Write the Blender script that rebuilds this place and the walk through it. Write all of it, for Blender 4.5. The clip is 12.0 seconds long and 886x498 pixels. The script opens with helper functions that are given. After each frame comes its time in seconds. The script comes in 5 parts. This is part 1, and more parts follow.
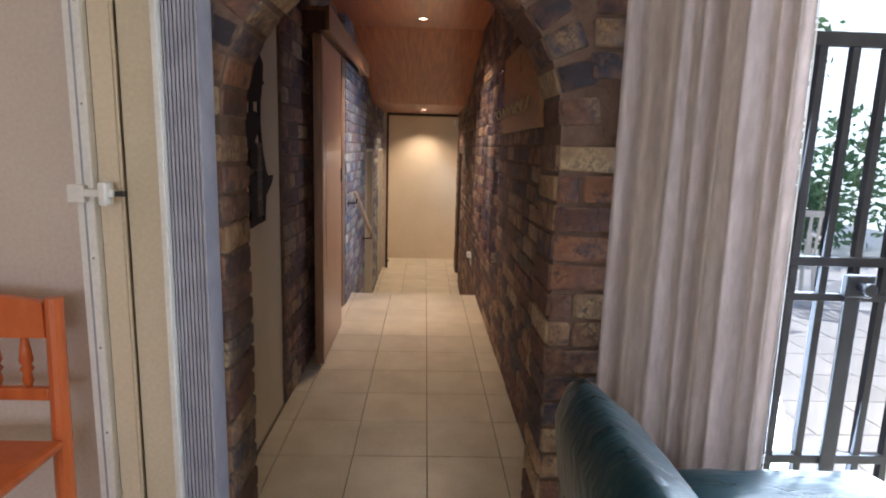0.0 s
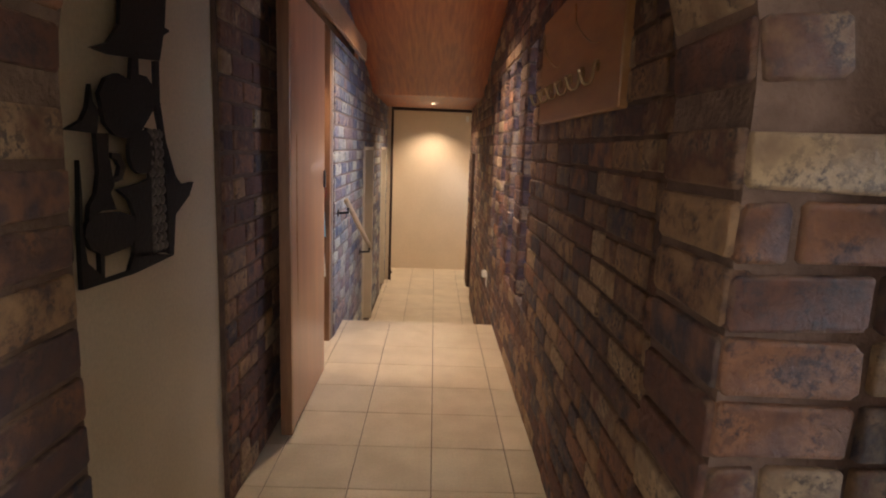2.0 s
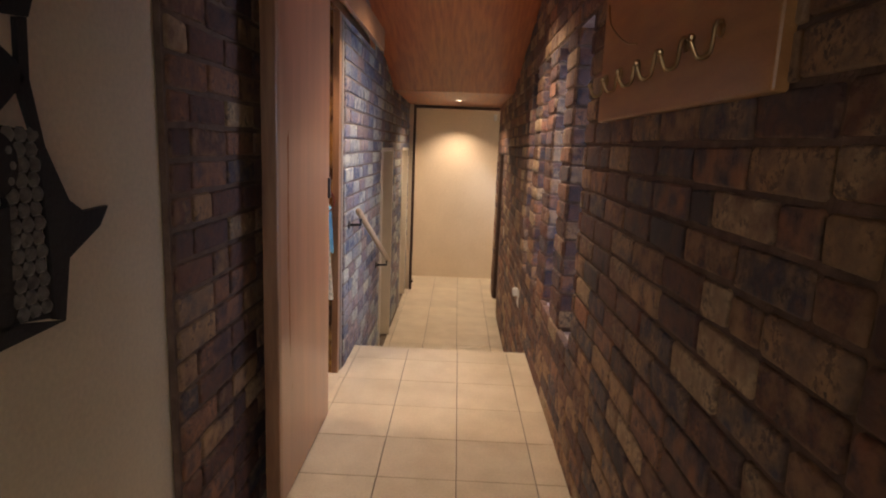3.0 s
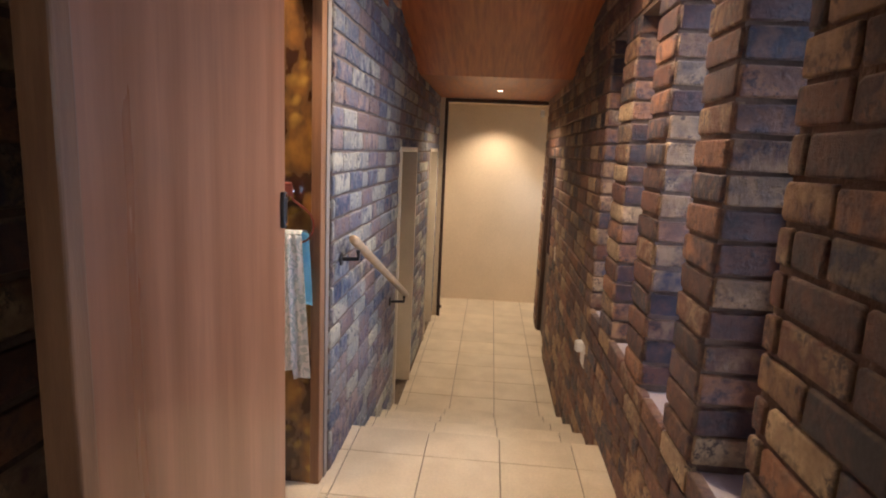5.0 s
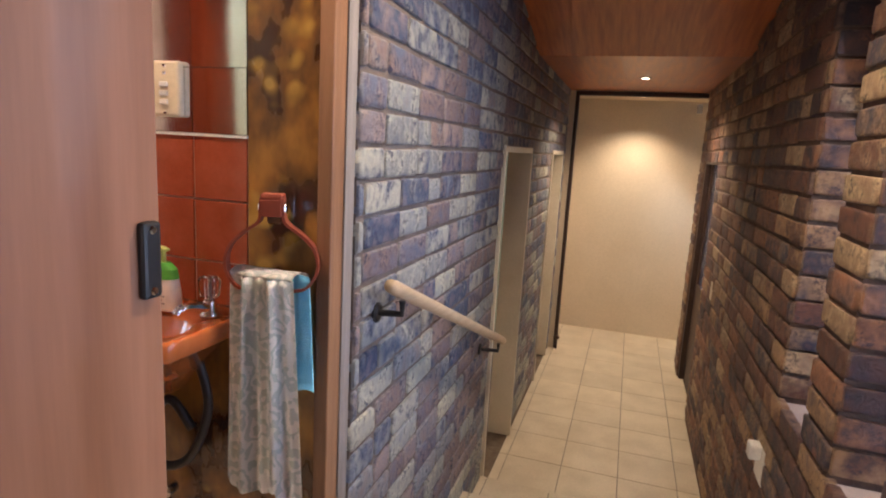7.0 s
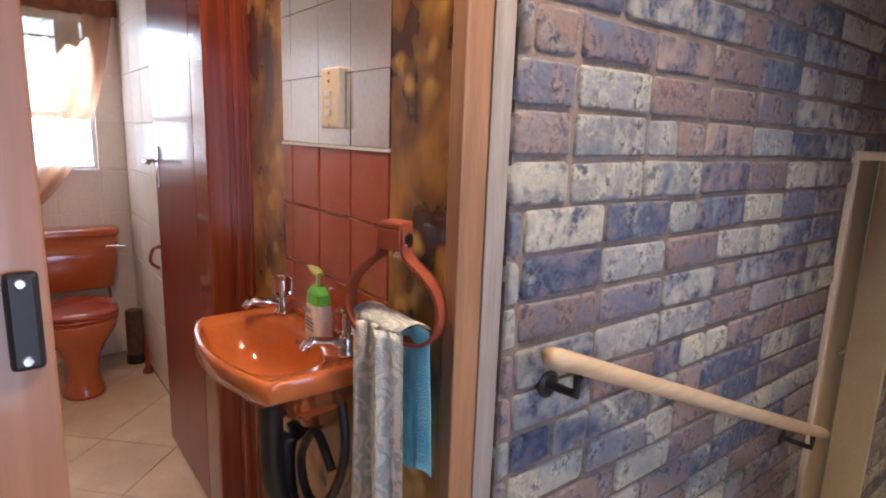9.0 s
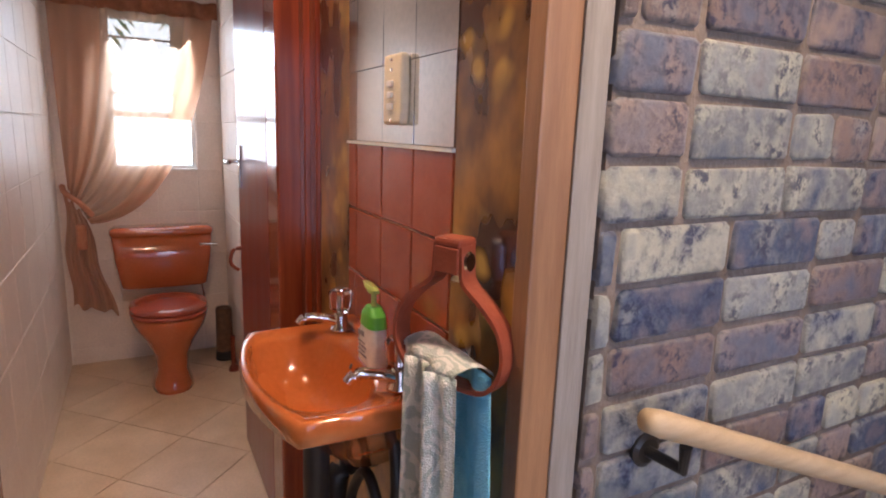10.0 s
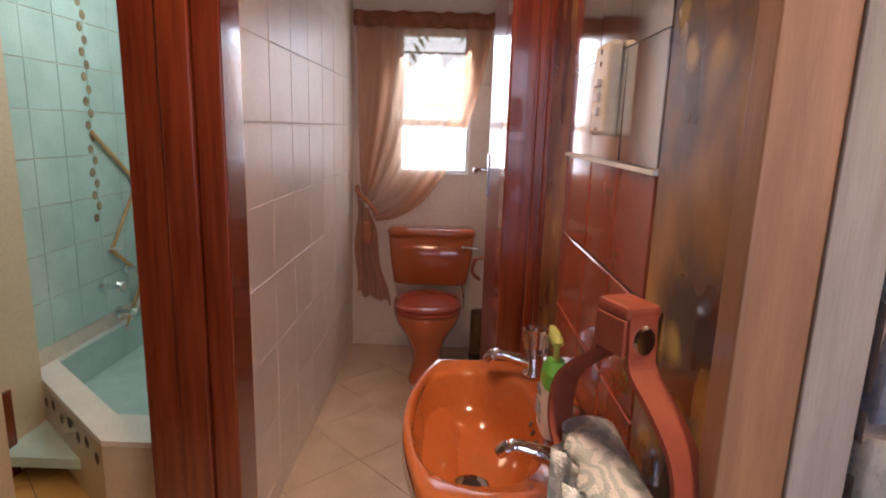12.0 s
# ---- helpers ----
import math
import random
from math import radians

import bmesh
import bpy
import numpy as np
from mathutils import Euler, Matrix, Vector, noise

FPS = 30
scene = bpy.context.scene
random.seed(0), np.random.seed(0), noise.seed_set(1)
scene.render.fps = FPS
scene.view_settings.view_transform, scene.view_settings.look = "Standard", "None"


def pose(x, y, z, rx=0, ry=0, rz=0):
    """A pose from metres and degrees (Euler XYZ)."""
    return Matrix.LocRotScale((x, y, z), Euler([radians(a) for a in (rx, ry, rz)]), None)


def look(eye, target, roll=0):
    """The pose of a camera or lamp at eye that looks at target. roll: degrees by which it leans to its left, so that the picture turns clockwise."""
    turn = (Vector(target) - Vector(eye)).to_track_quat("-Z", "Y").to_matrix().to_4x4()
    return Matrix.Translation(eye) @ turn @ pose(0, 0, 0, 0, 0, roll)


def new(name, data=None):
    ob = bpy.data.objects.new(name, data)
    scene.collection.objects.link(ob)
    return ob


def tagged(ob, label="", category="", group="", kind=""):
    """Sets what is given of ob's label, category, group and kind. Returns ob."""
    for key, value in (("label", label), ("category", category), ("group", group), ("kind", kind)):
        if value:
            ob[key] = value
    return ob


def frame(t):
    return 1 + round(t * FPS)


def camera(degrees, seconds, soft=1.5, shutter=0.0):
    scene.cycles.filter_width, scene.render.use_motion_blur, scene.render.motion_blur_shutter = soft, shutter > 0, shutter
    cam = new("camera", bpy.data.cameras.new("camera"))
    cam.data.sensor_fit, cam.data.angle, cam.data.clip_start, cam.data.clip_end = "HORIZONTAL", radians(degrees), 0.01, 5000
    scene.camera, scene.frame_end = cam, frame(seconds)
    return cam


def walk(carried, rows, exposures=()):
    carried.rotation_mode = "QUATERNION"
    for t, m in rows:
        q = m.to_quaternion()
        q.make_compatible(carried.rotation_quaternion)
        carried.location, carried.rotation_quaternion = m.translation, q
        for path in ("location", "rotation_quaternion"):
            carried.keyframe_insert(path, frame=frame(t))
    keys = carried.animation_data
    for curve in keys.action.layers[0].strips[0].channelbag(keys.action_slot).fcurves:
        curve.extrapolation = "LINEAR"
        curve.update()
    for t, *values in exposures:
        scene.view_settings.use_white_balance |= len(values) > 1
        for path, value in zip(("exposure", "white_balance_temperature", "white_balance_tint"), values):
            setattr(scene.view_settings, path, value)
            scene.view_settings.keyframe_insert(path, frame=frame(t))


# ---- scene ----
cam = camera(75.2, 12.0, soft=2.0)
PATH = [
    (0, (-0.215, 3.044, 1.366), (-0.147, 5.013, 1.02), 1.7),
    (0.5, (-0.23, 3.251, 1.349), (-0.162, 5.219, 1.002), 1.6),
    (1, (-0.211, 3.491, 1.356), (-0.145, 5.46, 1.011), 1.9),
    (1.5, (-0.211, 3.749, 1.35), (-0.152, 5.718, 1.006), 2.0),
    (2, (-0.207, 4.005, 1.346), (-0.168, 5.974, 1.001), 2.2),
    (2.5, (-0.214, 4.293, 1.352), (-0.205, 6.263, 1.007), 2.6),
    (3, (-0.224, 4.582, 1.361), (-0.265, 6.551, 1.011), 2.3),
    (5, (-0.285, 5.788, 1.325), (-0.438, 7.753, 0.985), 2.6),
    (5.5, (-0.274, 6.049, 1.323), (-0.5, 8.006, 0.982), 2.8),
    (6, (-0.281, 6.279, 1.326), (-0.587, 8.226, 0.987), 3.0),
    (6.5, (-0.273, 6.514, 1.317), (-0.691, 8.439, 0.975), 3.2),
    (7, (-0.276, 6.699, 1.306), (-0.87, 8.577, 0.959), 3.2),
    (8.8, (-0.158, 7.201, 1.339), (-1.641, 8.486, 0.952), 2.0),
    (9, (-0.177, 7.232, 1.336), (-1.724, 8.438, 0.949), 2.0),
    (9.5, (-0.257, 7.317, 1.332), (-1.913, 8.365, 0.936), 1.9),
    (10, (-0.315, 7.386, 1.328), (-2.045, 8.309, 0.938), 2.1),
    (10.5, (-0.359, 7.469, 1.336), (-2.181, 8.194, 0.944), 2.2),
    (11, (-0.385, 7.545, 1.342), (-2.281, 8.042, 0.944), 2.1),
    (11.5, (-0.423, 7.59, 1.347), (-2.372, 7.79, 0.943), 1.9),
    (12, (-0.473, 7.602, 1.344), (-2.431, 7.575, 0.936), 1.8),
]
walk(cam, [(t, look(eye, target, roll)) for t, eye, target, roll in PATH],
     exposures=[(0, 0.03, 5950, 13), (1, 0.12, 6200, 15), (2, 0.12, 6500, 16), (3, 0.12, 6500, 16), (5, 0.15, 6300, 14), (7, 0.12, 6100, 13), (9, 0.15, 6200, 14),
                (10, -0.02, 6350, 16), (11, -0.46, 6650, 19), (11.5, -0.46, 6650, 20), (12, -0.3, 6650, 21)])

# ---- world and lights ----
world = bpy.data.worlds.new("world")
scene.world = world
world.use_nodes = True
wn = world.node_tree
sky = wn.nodes.new("ShaderNodeTexSky")
sky.sky_type, sky.sun_disc = "NISHITA", False
sky.sun_elevation, sky.sun_rotation = radians(56), radians(0)
wn.links.new(sky.outputs[0], wn.nodes["Background"].inputs[0])
wn.nodes["Background"].inputs[1].default_value = 0.12
sun = new("sun", bpy.data.lights.new("sun", "SUN"))
sun.data.energy, sun.data.angle, sun.data.color = 3.0, radians(0.5), (1, 0.95, 0.87)
sun.matrix_world = look((2, 14, 12), (2, 6, 0))


def spot(name, x, y, z, watts, colour=(1, 0.72, 0.42), size=100, blend=0.8):
    ob = new(name, bpy.data.lights.new(name, "SPOT"))
    ob.data.energy, ob.data.color, ob.data.spot_size, ob.data.spot_blend = watts, colour, radians(size), blend
    ob.data.shadow_soft_size = 0.03
    ob.matrix_world = look((x, y, z), (x, y + 0.001, 0))
    return ob


def area_light(name, eye, target, w, h, watts, colour, spread=180):
    ob = new(name, bpy.data.lights.new(name, "AREA"))
    ob.data.shape, ob.data.size, ob.data.size_y = "RECTANGLE", w, h
    ob.data.energy, ob.data.color, ob.data.spread = watts, colour, radians(spread)
    ob.matrix_world = look(eye, target)
    return ob


WARM = (1, 0.77, 0.53)
DAY = (0.72, 0.86, 1.0)
spot("lamp_landing", -0.26, 7.97, 2.36, 112, WARM, 128, 0.85)
spot("lamp_lower", -0.25, 11.25, 1.84, 70, WARM, 140)
spot("lamp_end", -0.25, 12.62, 1.86, 62, WARM, 120)
spot("lamp_vestibule", -1.35, 7.35, 2.30, 58, (1, 0.69, 0.45), 160)
area_light("daylight_toilet", (-3.93, 7.48, 1.48), (-2.9, 7.48, 1.2), 0.40, 0.78, 9, DAY)
area_light("daylight_living", (1.75, 4.60, 1.15), (1.0, 1.0, 0.9), 1.7, 2.0, 120, DAY)
area_light("daylight_living_back", (-0.6, -0.55, 1.5), (-0.5, 4.0, 1.2), 3.0, 1.3, 52, (0.96, 0.95, 1.0))
area_light("daylight_slot_a", (0.475, 7.11, 1.2), (-1, 6.8, 1.3), 0.28, 1.3, 3.0, (0.68, 0.78, 1.0), 115)
area_light("daylight_slot_b", (0.475, 7.64, 1.2), (-1, 7.8, 1.0), 0.28, 1.3, 4.0, (0.68, 0.78, 1.0), 130)
area_light("daylight_slot_c", (0.475, 8.17, 1.2), (-1, 8.3, 0.9), 0.28, 1.3, 3.0, (0.68, 0.78, 1.0), 110)
area_light("daylight_slot_d", (0.475, 8.70, 1.2), (-1, 8.7, 0.7), 0.28, 1.3, 3.0, (0.68, 0.78, 1.0), 110)
# Added fill below the ceiling to brighten the bath corner; no window there.
area_light("fill_bath", (-3.0, 6.5, 2.2), (-3.0, 5.9, 0.6), 0.6, 0.5, 10, (0.85, 1.0, 0.98))
area_light("daylight_lower_side", (0.62, 12.65, 0.7), (-0.4, 12.65, -0.3), 0.5, 1.6, 3, DAY)

# ---- materials ----


def material(name, c1, c2, scale=8.0, rough=0.6, bump=0.1, metal=0.0, stretch=(1, 1, 1), detail=6.0, vary=0.0,
             gloss=0.0, fine=90.0, lo=0.35, hi=0.65):
    m = bpy.data.materials.new(name)
    m.use_nodes = True
    t = m.node_tree
    n, l = t.nodes, t.links
    b = n["Principled BSDF"]
    g = n.new("ShaderNodeNewGeometry")
    mp = n.new("ShaderNodeMapping")
    mp.inputs["Scale"].default_value = stretch
    l.new(g.outputs["Position"], mp.inputs[0])
    a = n.new("ShaderNodeTexNoise")
    a.inputs["Scale"].default_value, a.inputs["Detail"].default_value = scale, detail
    l.new(mp.outputs[0], a.inputs[0])
    r = n.new("ShaderNodeValToRGB")
    r.color_ramp.elements[0].position, r.color_ramp.elements[1].position = lo, hi
    r.color_ramp.elements[0].color, r.color_ramp.elements[1].color = (*c1, 1), (*c2, 1)
    l.new(a.outputs[0], r.inputs[0])
    f = n.new("ShaderNodeTexNoise")
    f.inputs["Scale"].default_value, f.inputs["Detail"].default_value = fine, 3
    l.new(mp.outputs[0], f.inputs[0])
    hs = n.new("ShaderNodeHueSaturation")
    mr = n.new("ShaderNodeMapRange")
    mr.inputs[3].default_value, mr.inputs[4].default_value = 0.86, 1.14
    l.new(f.outputs[0], mr.inputs[0])
    src = mr.outputs[0]
    if vary:
        oi = n.new("ShaderNodeObjectInfo")
        mv = n.new("ShaderNodeMapRange")
        mv.inputs[3].default_value, mv.inputs[4].default_value = 1 - vary, 1 + vary
        l.new(oi.outputs["Random"], mv.inputs[0])
        mm = n.new("ShaderNodeMath")
        mm.operation = "MULTIPLY"
        l.new(src, mm.inputs[0]), l.new(mv.outputs[0], mm.inputs[1])
        src = mm.outputs[0]
    l.new(src, hs.inputs["Value"])
    l.new(r.outputs[0], hs.inputs["Color"])
    l.new(hs.outputs[0], b.inputs["Base Color"])
    rr = n.new("ShaderNodeMapRange")
    rr.inputs[3].default_value, rr.inputs[4].default_value = max(rough - 0.08, 0.02), min(rough + 0.1, 1)
    l.new(a.outputs[0], rr.inputs[0])
    l.new(rr.outputs[0], b.inputs["Roughness"])
    b.inputs["Metallic"].default_value = metal
    b.inputs["Coat Weight"].default_value = gloss
    b.inputs["Coat Roughness"].default_value = 0.06
    if bump:
        bp = n.new("ShaderNodeBump")
        bp.inputs["Strength"].default_value, bp.inputs["Distance"].default_value = bump, 0.01
        l.new(f.outputs[0], bp.inputs["Height"])
        l.new(bp.outputs[0], b.inputs["Normal"])
    return m


def brick_material(name, colours, speckle, edge, edge_share):
    m = bpy.data.materials.new(name)
    m.use_nodes = True
    t = m.node_tree
    n, l = t.nodes, t.links
    b = n["Principled BSDF"]
    g = n.new("ShaderNodeNewGeometry")
    oi = n.new("ShaderNodeObjectInfo")
    ad = n.new("ShaderNodeMath")
    ad.operation = "ADD"
    l.new(g.outputs["Random Per Island"], ad.inputs[0]), l.new(oi.outputs["Random"], ad.inputs[1])
    fr = n.new("ShaderNodeMath")
    fr.operation = "FRACT"
    l.new(ad.outputs[0], fr.inputs[0])
    big = n.new("ShaderNodeTexNoise")
    big.inputs["Scale"].default_value, big.inputs["Detail"].default_value = 17, 5
    l.new(g.outputs["Position"], big.inputs[0])
    sh = n.new("ShaderNodeMath")
    sh.operation = "MULTIPLY_ADD"
    sh.inputs[1].default_value = 0.36
    l.new(big.outputs[0], sh.inputs[0]), l.new(fr.outputs[0], sh.inputs[2])
    s2 = n.new("ShaderNodeMath")
    s2.operation = "SUBTRACT"
    s2.inputs[1].default_value = 0.18
    l.new(sh.outputs[0], s2.inputs[0])
    r = n.new("ShaderNodeValToRGB")
    cr = r.color_ramp
    k = len(colours)
    for i, c in enumerate(colours):
        e = cr.elements[i] if i < 2 else cr.elements.new(i / (k - 1))
        e.color = (*c, 1)
    for i, e in enumerate(cr.elements):
        e.position = i / (k - 1)
    for i, c in enumerate(colours):
        cr.elements[i].color = (*c, 1)
    l.new(s2.outputs[0], r.inputs[0])
    sp = n.new("ShaderNodeTexNoise")
    sp.inputs["Scale"].default_value, sp.inputs["Detail"].default_value = 58, 8
    sp.inputs["Roughness"].default_value = 0.72
    l.new(g.outputs["Position"], sp.inputs[0])
    sr = n.new("ShaderNodeValToRGB")
    sr.color_ramp.elements[0].position, sr.color_ramp.elements[1].position = 0.47, 0.57
    l.new(sp.outputs[0], sr.inputs[0])
    mx = n.new("ShaderNodeMix")
    mx.data_type = "RGBA"
    mx.inputs["B"].default_value = (*speckle, 1)
    ml = n.new("ShaderNodeMath")
    ml.operation = "MULTIPLY"
    l.new(sr.outputs[0], ml.inputs[0])
    b2 = n.new("ShaderNodeMapRange")
    b2.inputs[1].default_value, b2.inputs[2].default_value = 0.42, 0.62
    b2.inputs[3].default_value, b2.inputs[4].default_value = 0.05, 0.85
    l.new(big.outputs[0], b2.inputs[0])
    l.new(b2.outputs[0], ml.inputs[1])
    l.new(ml.outputs[0], mx.inputs["Factor"])
    l.new(r.outputs[0], mx.inputs["A"])
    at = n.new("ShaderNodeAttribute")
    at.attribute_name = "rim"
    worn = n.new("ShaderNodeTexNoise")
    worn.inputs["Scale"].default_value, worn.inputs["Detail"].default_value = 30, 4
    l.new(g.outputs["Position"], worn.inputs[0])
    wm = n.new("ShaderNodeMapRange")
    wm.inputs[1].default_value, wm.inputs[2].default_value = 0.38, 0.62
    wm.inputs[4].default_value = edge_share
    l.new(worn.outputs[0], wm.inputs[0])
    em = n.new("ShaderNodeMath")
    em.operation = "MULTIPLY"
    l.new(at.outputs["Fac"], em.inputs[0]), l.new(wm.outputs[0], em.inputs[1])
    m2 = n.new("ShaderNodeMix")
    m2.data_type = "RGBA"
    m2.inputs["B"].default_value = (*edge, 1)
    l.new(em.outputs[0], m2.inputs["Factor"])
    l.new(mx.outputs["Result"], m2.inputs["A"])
    l.new(m2.outputs["Result"], b.inputs["Base Color"])
    b.inputs["Roughness"].default_value = 0.62
    b.inputs["Specular IOR Level"].default_value = 0.4
    bp = n.new("ShaderNodeBump")
    bp.inputs["Strength"].default_value, bp.inputs["Distance"].default_value = 0.9, 0.014
    l.new(sp.outputs[0], bp.inputs["Height"])
    l.new(bp.outputs[0], b.inputs["Normal"])
    return m


def clear_glass(name, colour=(1, 1, 1), rough=0.0):
    m = bpy.data.materials.new(name)
    m.use_nodes = True
    b = m.node_tree.nodes["Principled BSDF"]
    b.inputs["Base Color"].default_value = (*colour, 1)
    b.inputs["Transmission Weight"].default_value, b.inputs["Roughness"].default_value = 1, rough
    b.inputs["IOR"].default_value = 1.45
    return m


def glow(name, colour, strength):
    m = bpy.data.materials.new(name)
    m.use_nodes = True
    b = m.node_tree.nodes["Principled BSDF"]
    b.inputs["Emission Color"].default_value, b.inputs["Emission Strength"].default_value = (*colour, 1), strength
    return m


def sheer(name, colour, alpha):
    m = material(name, colour, [c * 0.85 for c in colour], 30, 0.9, 0.1, stretch=(1, 1, 0.1))
    n, l = m.node_tree.nodes, m.node_tree.links
    b, out = n["Principled BSDF"], n["Material Output"]
    tr = n.new("ShaderNodeBsdfTransparent")
    tl = n.new("ShaderNodeBsdfTranslucent")
    tl.inputs[0].default_value = (*colour, 1)
    a1, a2 = n.new("ShaderNodeMixShader"), n.new("ShaderNodeMixShader")
    a1.inputs[0].default_value, a2.inputs[0].default_value = 0.75, alpha
    l.new(b.outputs[0], a1.inputs[1]), l.new(tl.outputs[0], a1.inputs[2])
    l.new(tr.outputs[0], a2.inputs[1]), l.new(a1.outputs[0], a2.inputs[2])
    l.new(a2.outputs[0], out.inputs[0])
    return m


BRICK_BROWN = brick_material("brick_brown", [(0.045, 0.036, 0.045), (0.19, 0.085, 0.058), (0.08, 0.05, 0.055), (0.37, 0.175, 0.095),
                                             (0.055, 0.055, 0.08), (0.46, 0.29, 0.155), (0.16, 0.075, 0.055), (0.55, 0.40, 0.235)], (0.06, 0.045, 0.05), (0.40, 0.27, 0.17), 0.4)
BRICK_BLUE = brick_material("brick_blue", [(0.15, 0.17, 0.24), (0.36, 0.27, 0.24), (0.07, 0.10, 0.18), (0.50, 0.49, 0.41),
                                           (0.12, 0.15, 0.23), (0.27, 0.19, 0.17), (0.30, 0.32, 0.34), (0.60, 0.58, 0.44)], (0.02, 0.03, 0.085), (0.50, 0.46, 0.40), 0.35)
MORTAR = material("mortar", (0.13, 0.083, 0.06), (0.21, 0.14, 0.105), 14, 0.95, 0.5)
MORTAR_GREY = material("grey_mortar", (0.15, 0.115, 0.095), (0.23, 0.18, 0.15), 14, 0.95, 0.5)
TILE = material("cream_floor_tile", (0.60, 0.51, 0.37), (0.70, 0.61, 0.46), 5, 0.32, 0.03, vary=0.06)
GROUT = material("floor_grout", (0.14, 0.10, 0.07), (0.22, 0.17, 0.12), 20, 0.9, 0.2)
PLASTER = material("cream_plaster", (0.62, 0.53, 0.38), (0.68, 0.59, 0.44), 3, 0.7, 0.06)
BEIGE = material("beige_paint", (0.66, 0.55, 0.40), (0.70, 0.59, 0.44), 2, 0.6, 0.04)
CEIL = material("varnished_pine_ceiling", (0.36, 0.085, 0.028), (0.54, 0.16, 0.05), 6, 0.38, 0.05, stretch=(6, 0.5, 1), gloss=0.2)
VENEER = material("brown_door_veneer", (0.29, 0.13, 0.07), (0.40, 0.195, 0.115), 2.5, 0.3, 0.02, stretch=(5, 5, 0.35), gloss=0.3, fine=24)
MEDWOOD = material("brown_varnished_timber", (0.22, 0.11, 0.055), (0.33, 0.175, 0.09), 7, 0.42, 0.08, stretch=(6, 6, 0.5), gloss=0.1)
DARKWOOD = material("dark_timber", (0.045, 0.025, 0.018), (0.08, 0.04, 0.028), 8, 0.45, 0.05, stretch=(5, 5, 0.5))
REDWOOD = material("red_mahogany", (0.14, 0.024, 0.011), (0.24, 0.05, 0.019), 7, 0.2, 0.03, stretch=(6, 6, 0.4), gloss=0.6)
PINE = material("orange_pine", (0.50, 0.10, 0.022), (0.62, 0.15, 0.036), 6, 0.35, 0.04, stretch=(4, 4, 0.7), gloss=0.3)
RACKWOOD = material("honey_pine_board", (0.36, 0.17, 0.06), (0.46, 0.24, 0.09), 6, 0.4, 0.04, stretch=(4, 0.8, 4), gloss=0.2)
POLE = material("pale_wooden_pole", (0.46, 0.33, 0.20), (0.56, 0.42, 0.27), 8, 0.45, 0.05, stretch=(8, 0.6, 8))


def marbling():
    """Gold clouds and pale round blots sponged over dark brown."""
    m = material("gold_brown_marbling", (0.045, 0.018, 0.010), (0.42, 0.20, 0.035), 7, 0.28, 0.02, detail=4, stretch=(1.3, 1, 0.8), gloss=0.5, fine=26, lo=0.38, hi=0.70)
    n, l = m.node_tree.nodes, m.node_tree.links
    b = n["Principled BSDF"]
    base = b.inputs["Base Color"].links[0].from_socket
    g = n.new("ShaderNodeNewGeometry")
    warp = n.new("ShaderNodeTexNoise")
    warp.inputs["Scale"].default_value = 9
    l.new(g.outputs["Position"], warp.inputs[0])
    mixed = n.new("ShaderNodeVectorMath")
    mixed.operation = "MULTIPLY_ADD"
    mixed.inputs[1].default_value = (0.05, 0.05, 0.05)
    l.new(warp.outputs["Color"], mixed.inputs[0]), l.new(g.outputs["Position"], mixed.inputs[2])
    v = n.new("ShaderNodeTexVoronoi")
    v.feature = "SMOOTH_F1"
    v.inputs["Scale"].default_value = 19
    l.new(mixed.outputs[0], v.inputs["Vector"])
    r = n.new("ShaderNodeMapRange")
    r.inputs[1].default_value, r.inputs[2].default_value = 0.42, 0.20
    r.inputs[3].default_value, r.inputs[4].default_value = 0.0, 0.8
    l.new(v.outputs["Distance"], r.inputs[0])
    where = n.new("ShaderNodeTexNoise")
    where.inputs["Scale"].default_value = 5
    l.new(g.outputs["Position"], where.inputs[0])
    w = n.new("ShaderNodeMapRange")
    w.inputs[1].default_value, w.inputs[2].default_value = 0.47, 0.62
    l.new(where.outputs[0], w.inputs[0])
    f = n.new("ShaderNodeMath")
    f.operation = "MULTIPLY"
    l.new(r.outputs[0], f.inputs[0]), l.new(w.outputs[0], f.inputs[1])
    mx = n.new("ShaderNodeMix")
    mx.data_type = "RGBA"
    mx.inputs["B"].default_value = (0.52, 0.33, 0.07, 1)
    l.new(f.outputs[0], mx.inputs["Factor"]), l.new(base, mx.inputs["A"])
    l.new(mx.outputs["Result"], b.inputs["Base Color"])
    return m


MARBLE = marbling()
REDTILE = material("glazed_red_tile", (0.30, 0.062, 0.028), (0.36, 0.085, 0.04), 12, 0.12, 0.015, vary=0.06, gloss=0.4)
WHITETILE = material("glazed_white_tile", (0.74, 0.63, 0.54), (0.80, 0.70, 0.61), 6, 0.38, 0.015, vary=0.03)
TEALTILE = material("pale_teal_tile", (0.46, 0.62, 0.58), (0.54, 0.70, 0.66), 6, 0.16, 0.015, vary=0.03, gloss=0.3)
TILEGROUT = material("pale_grout", (0.78, 0.70, 0.61), (0.84, 0.76, 0.67), 20, 0.8, 0.1)
PINKGROUT = material("pink_grout", (0.58, 0.36, 0.27), (0.66, 0.42, 0.32), 20, 0.8, 0.1)
CERAMIC = material("rust_orange_ceramic", (0.37, 0.095, 0.026), (0.43, 0.118, 0.032), 4, 0.1, 0.0, gloss=0.8)
CERAMIC_DARK = material("rust_red_ceramic", (0.40, 0.085, 0.024), (0.46, 0.105, 0.03), 4, 0.12, 0.0, gloss=0.8)
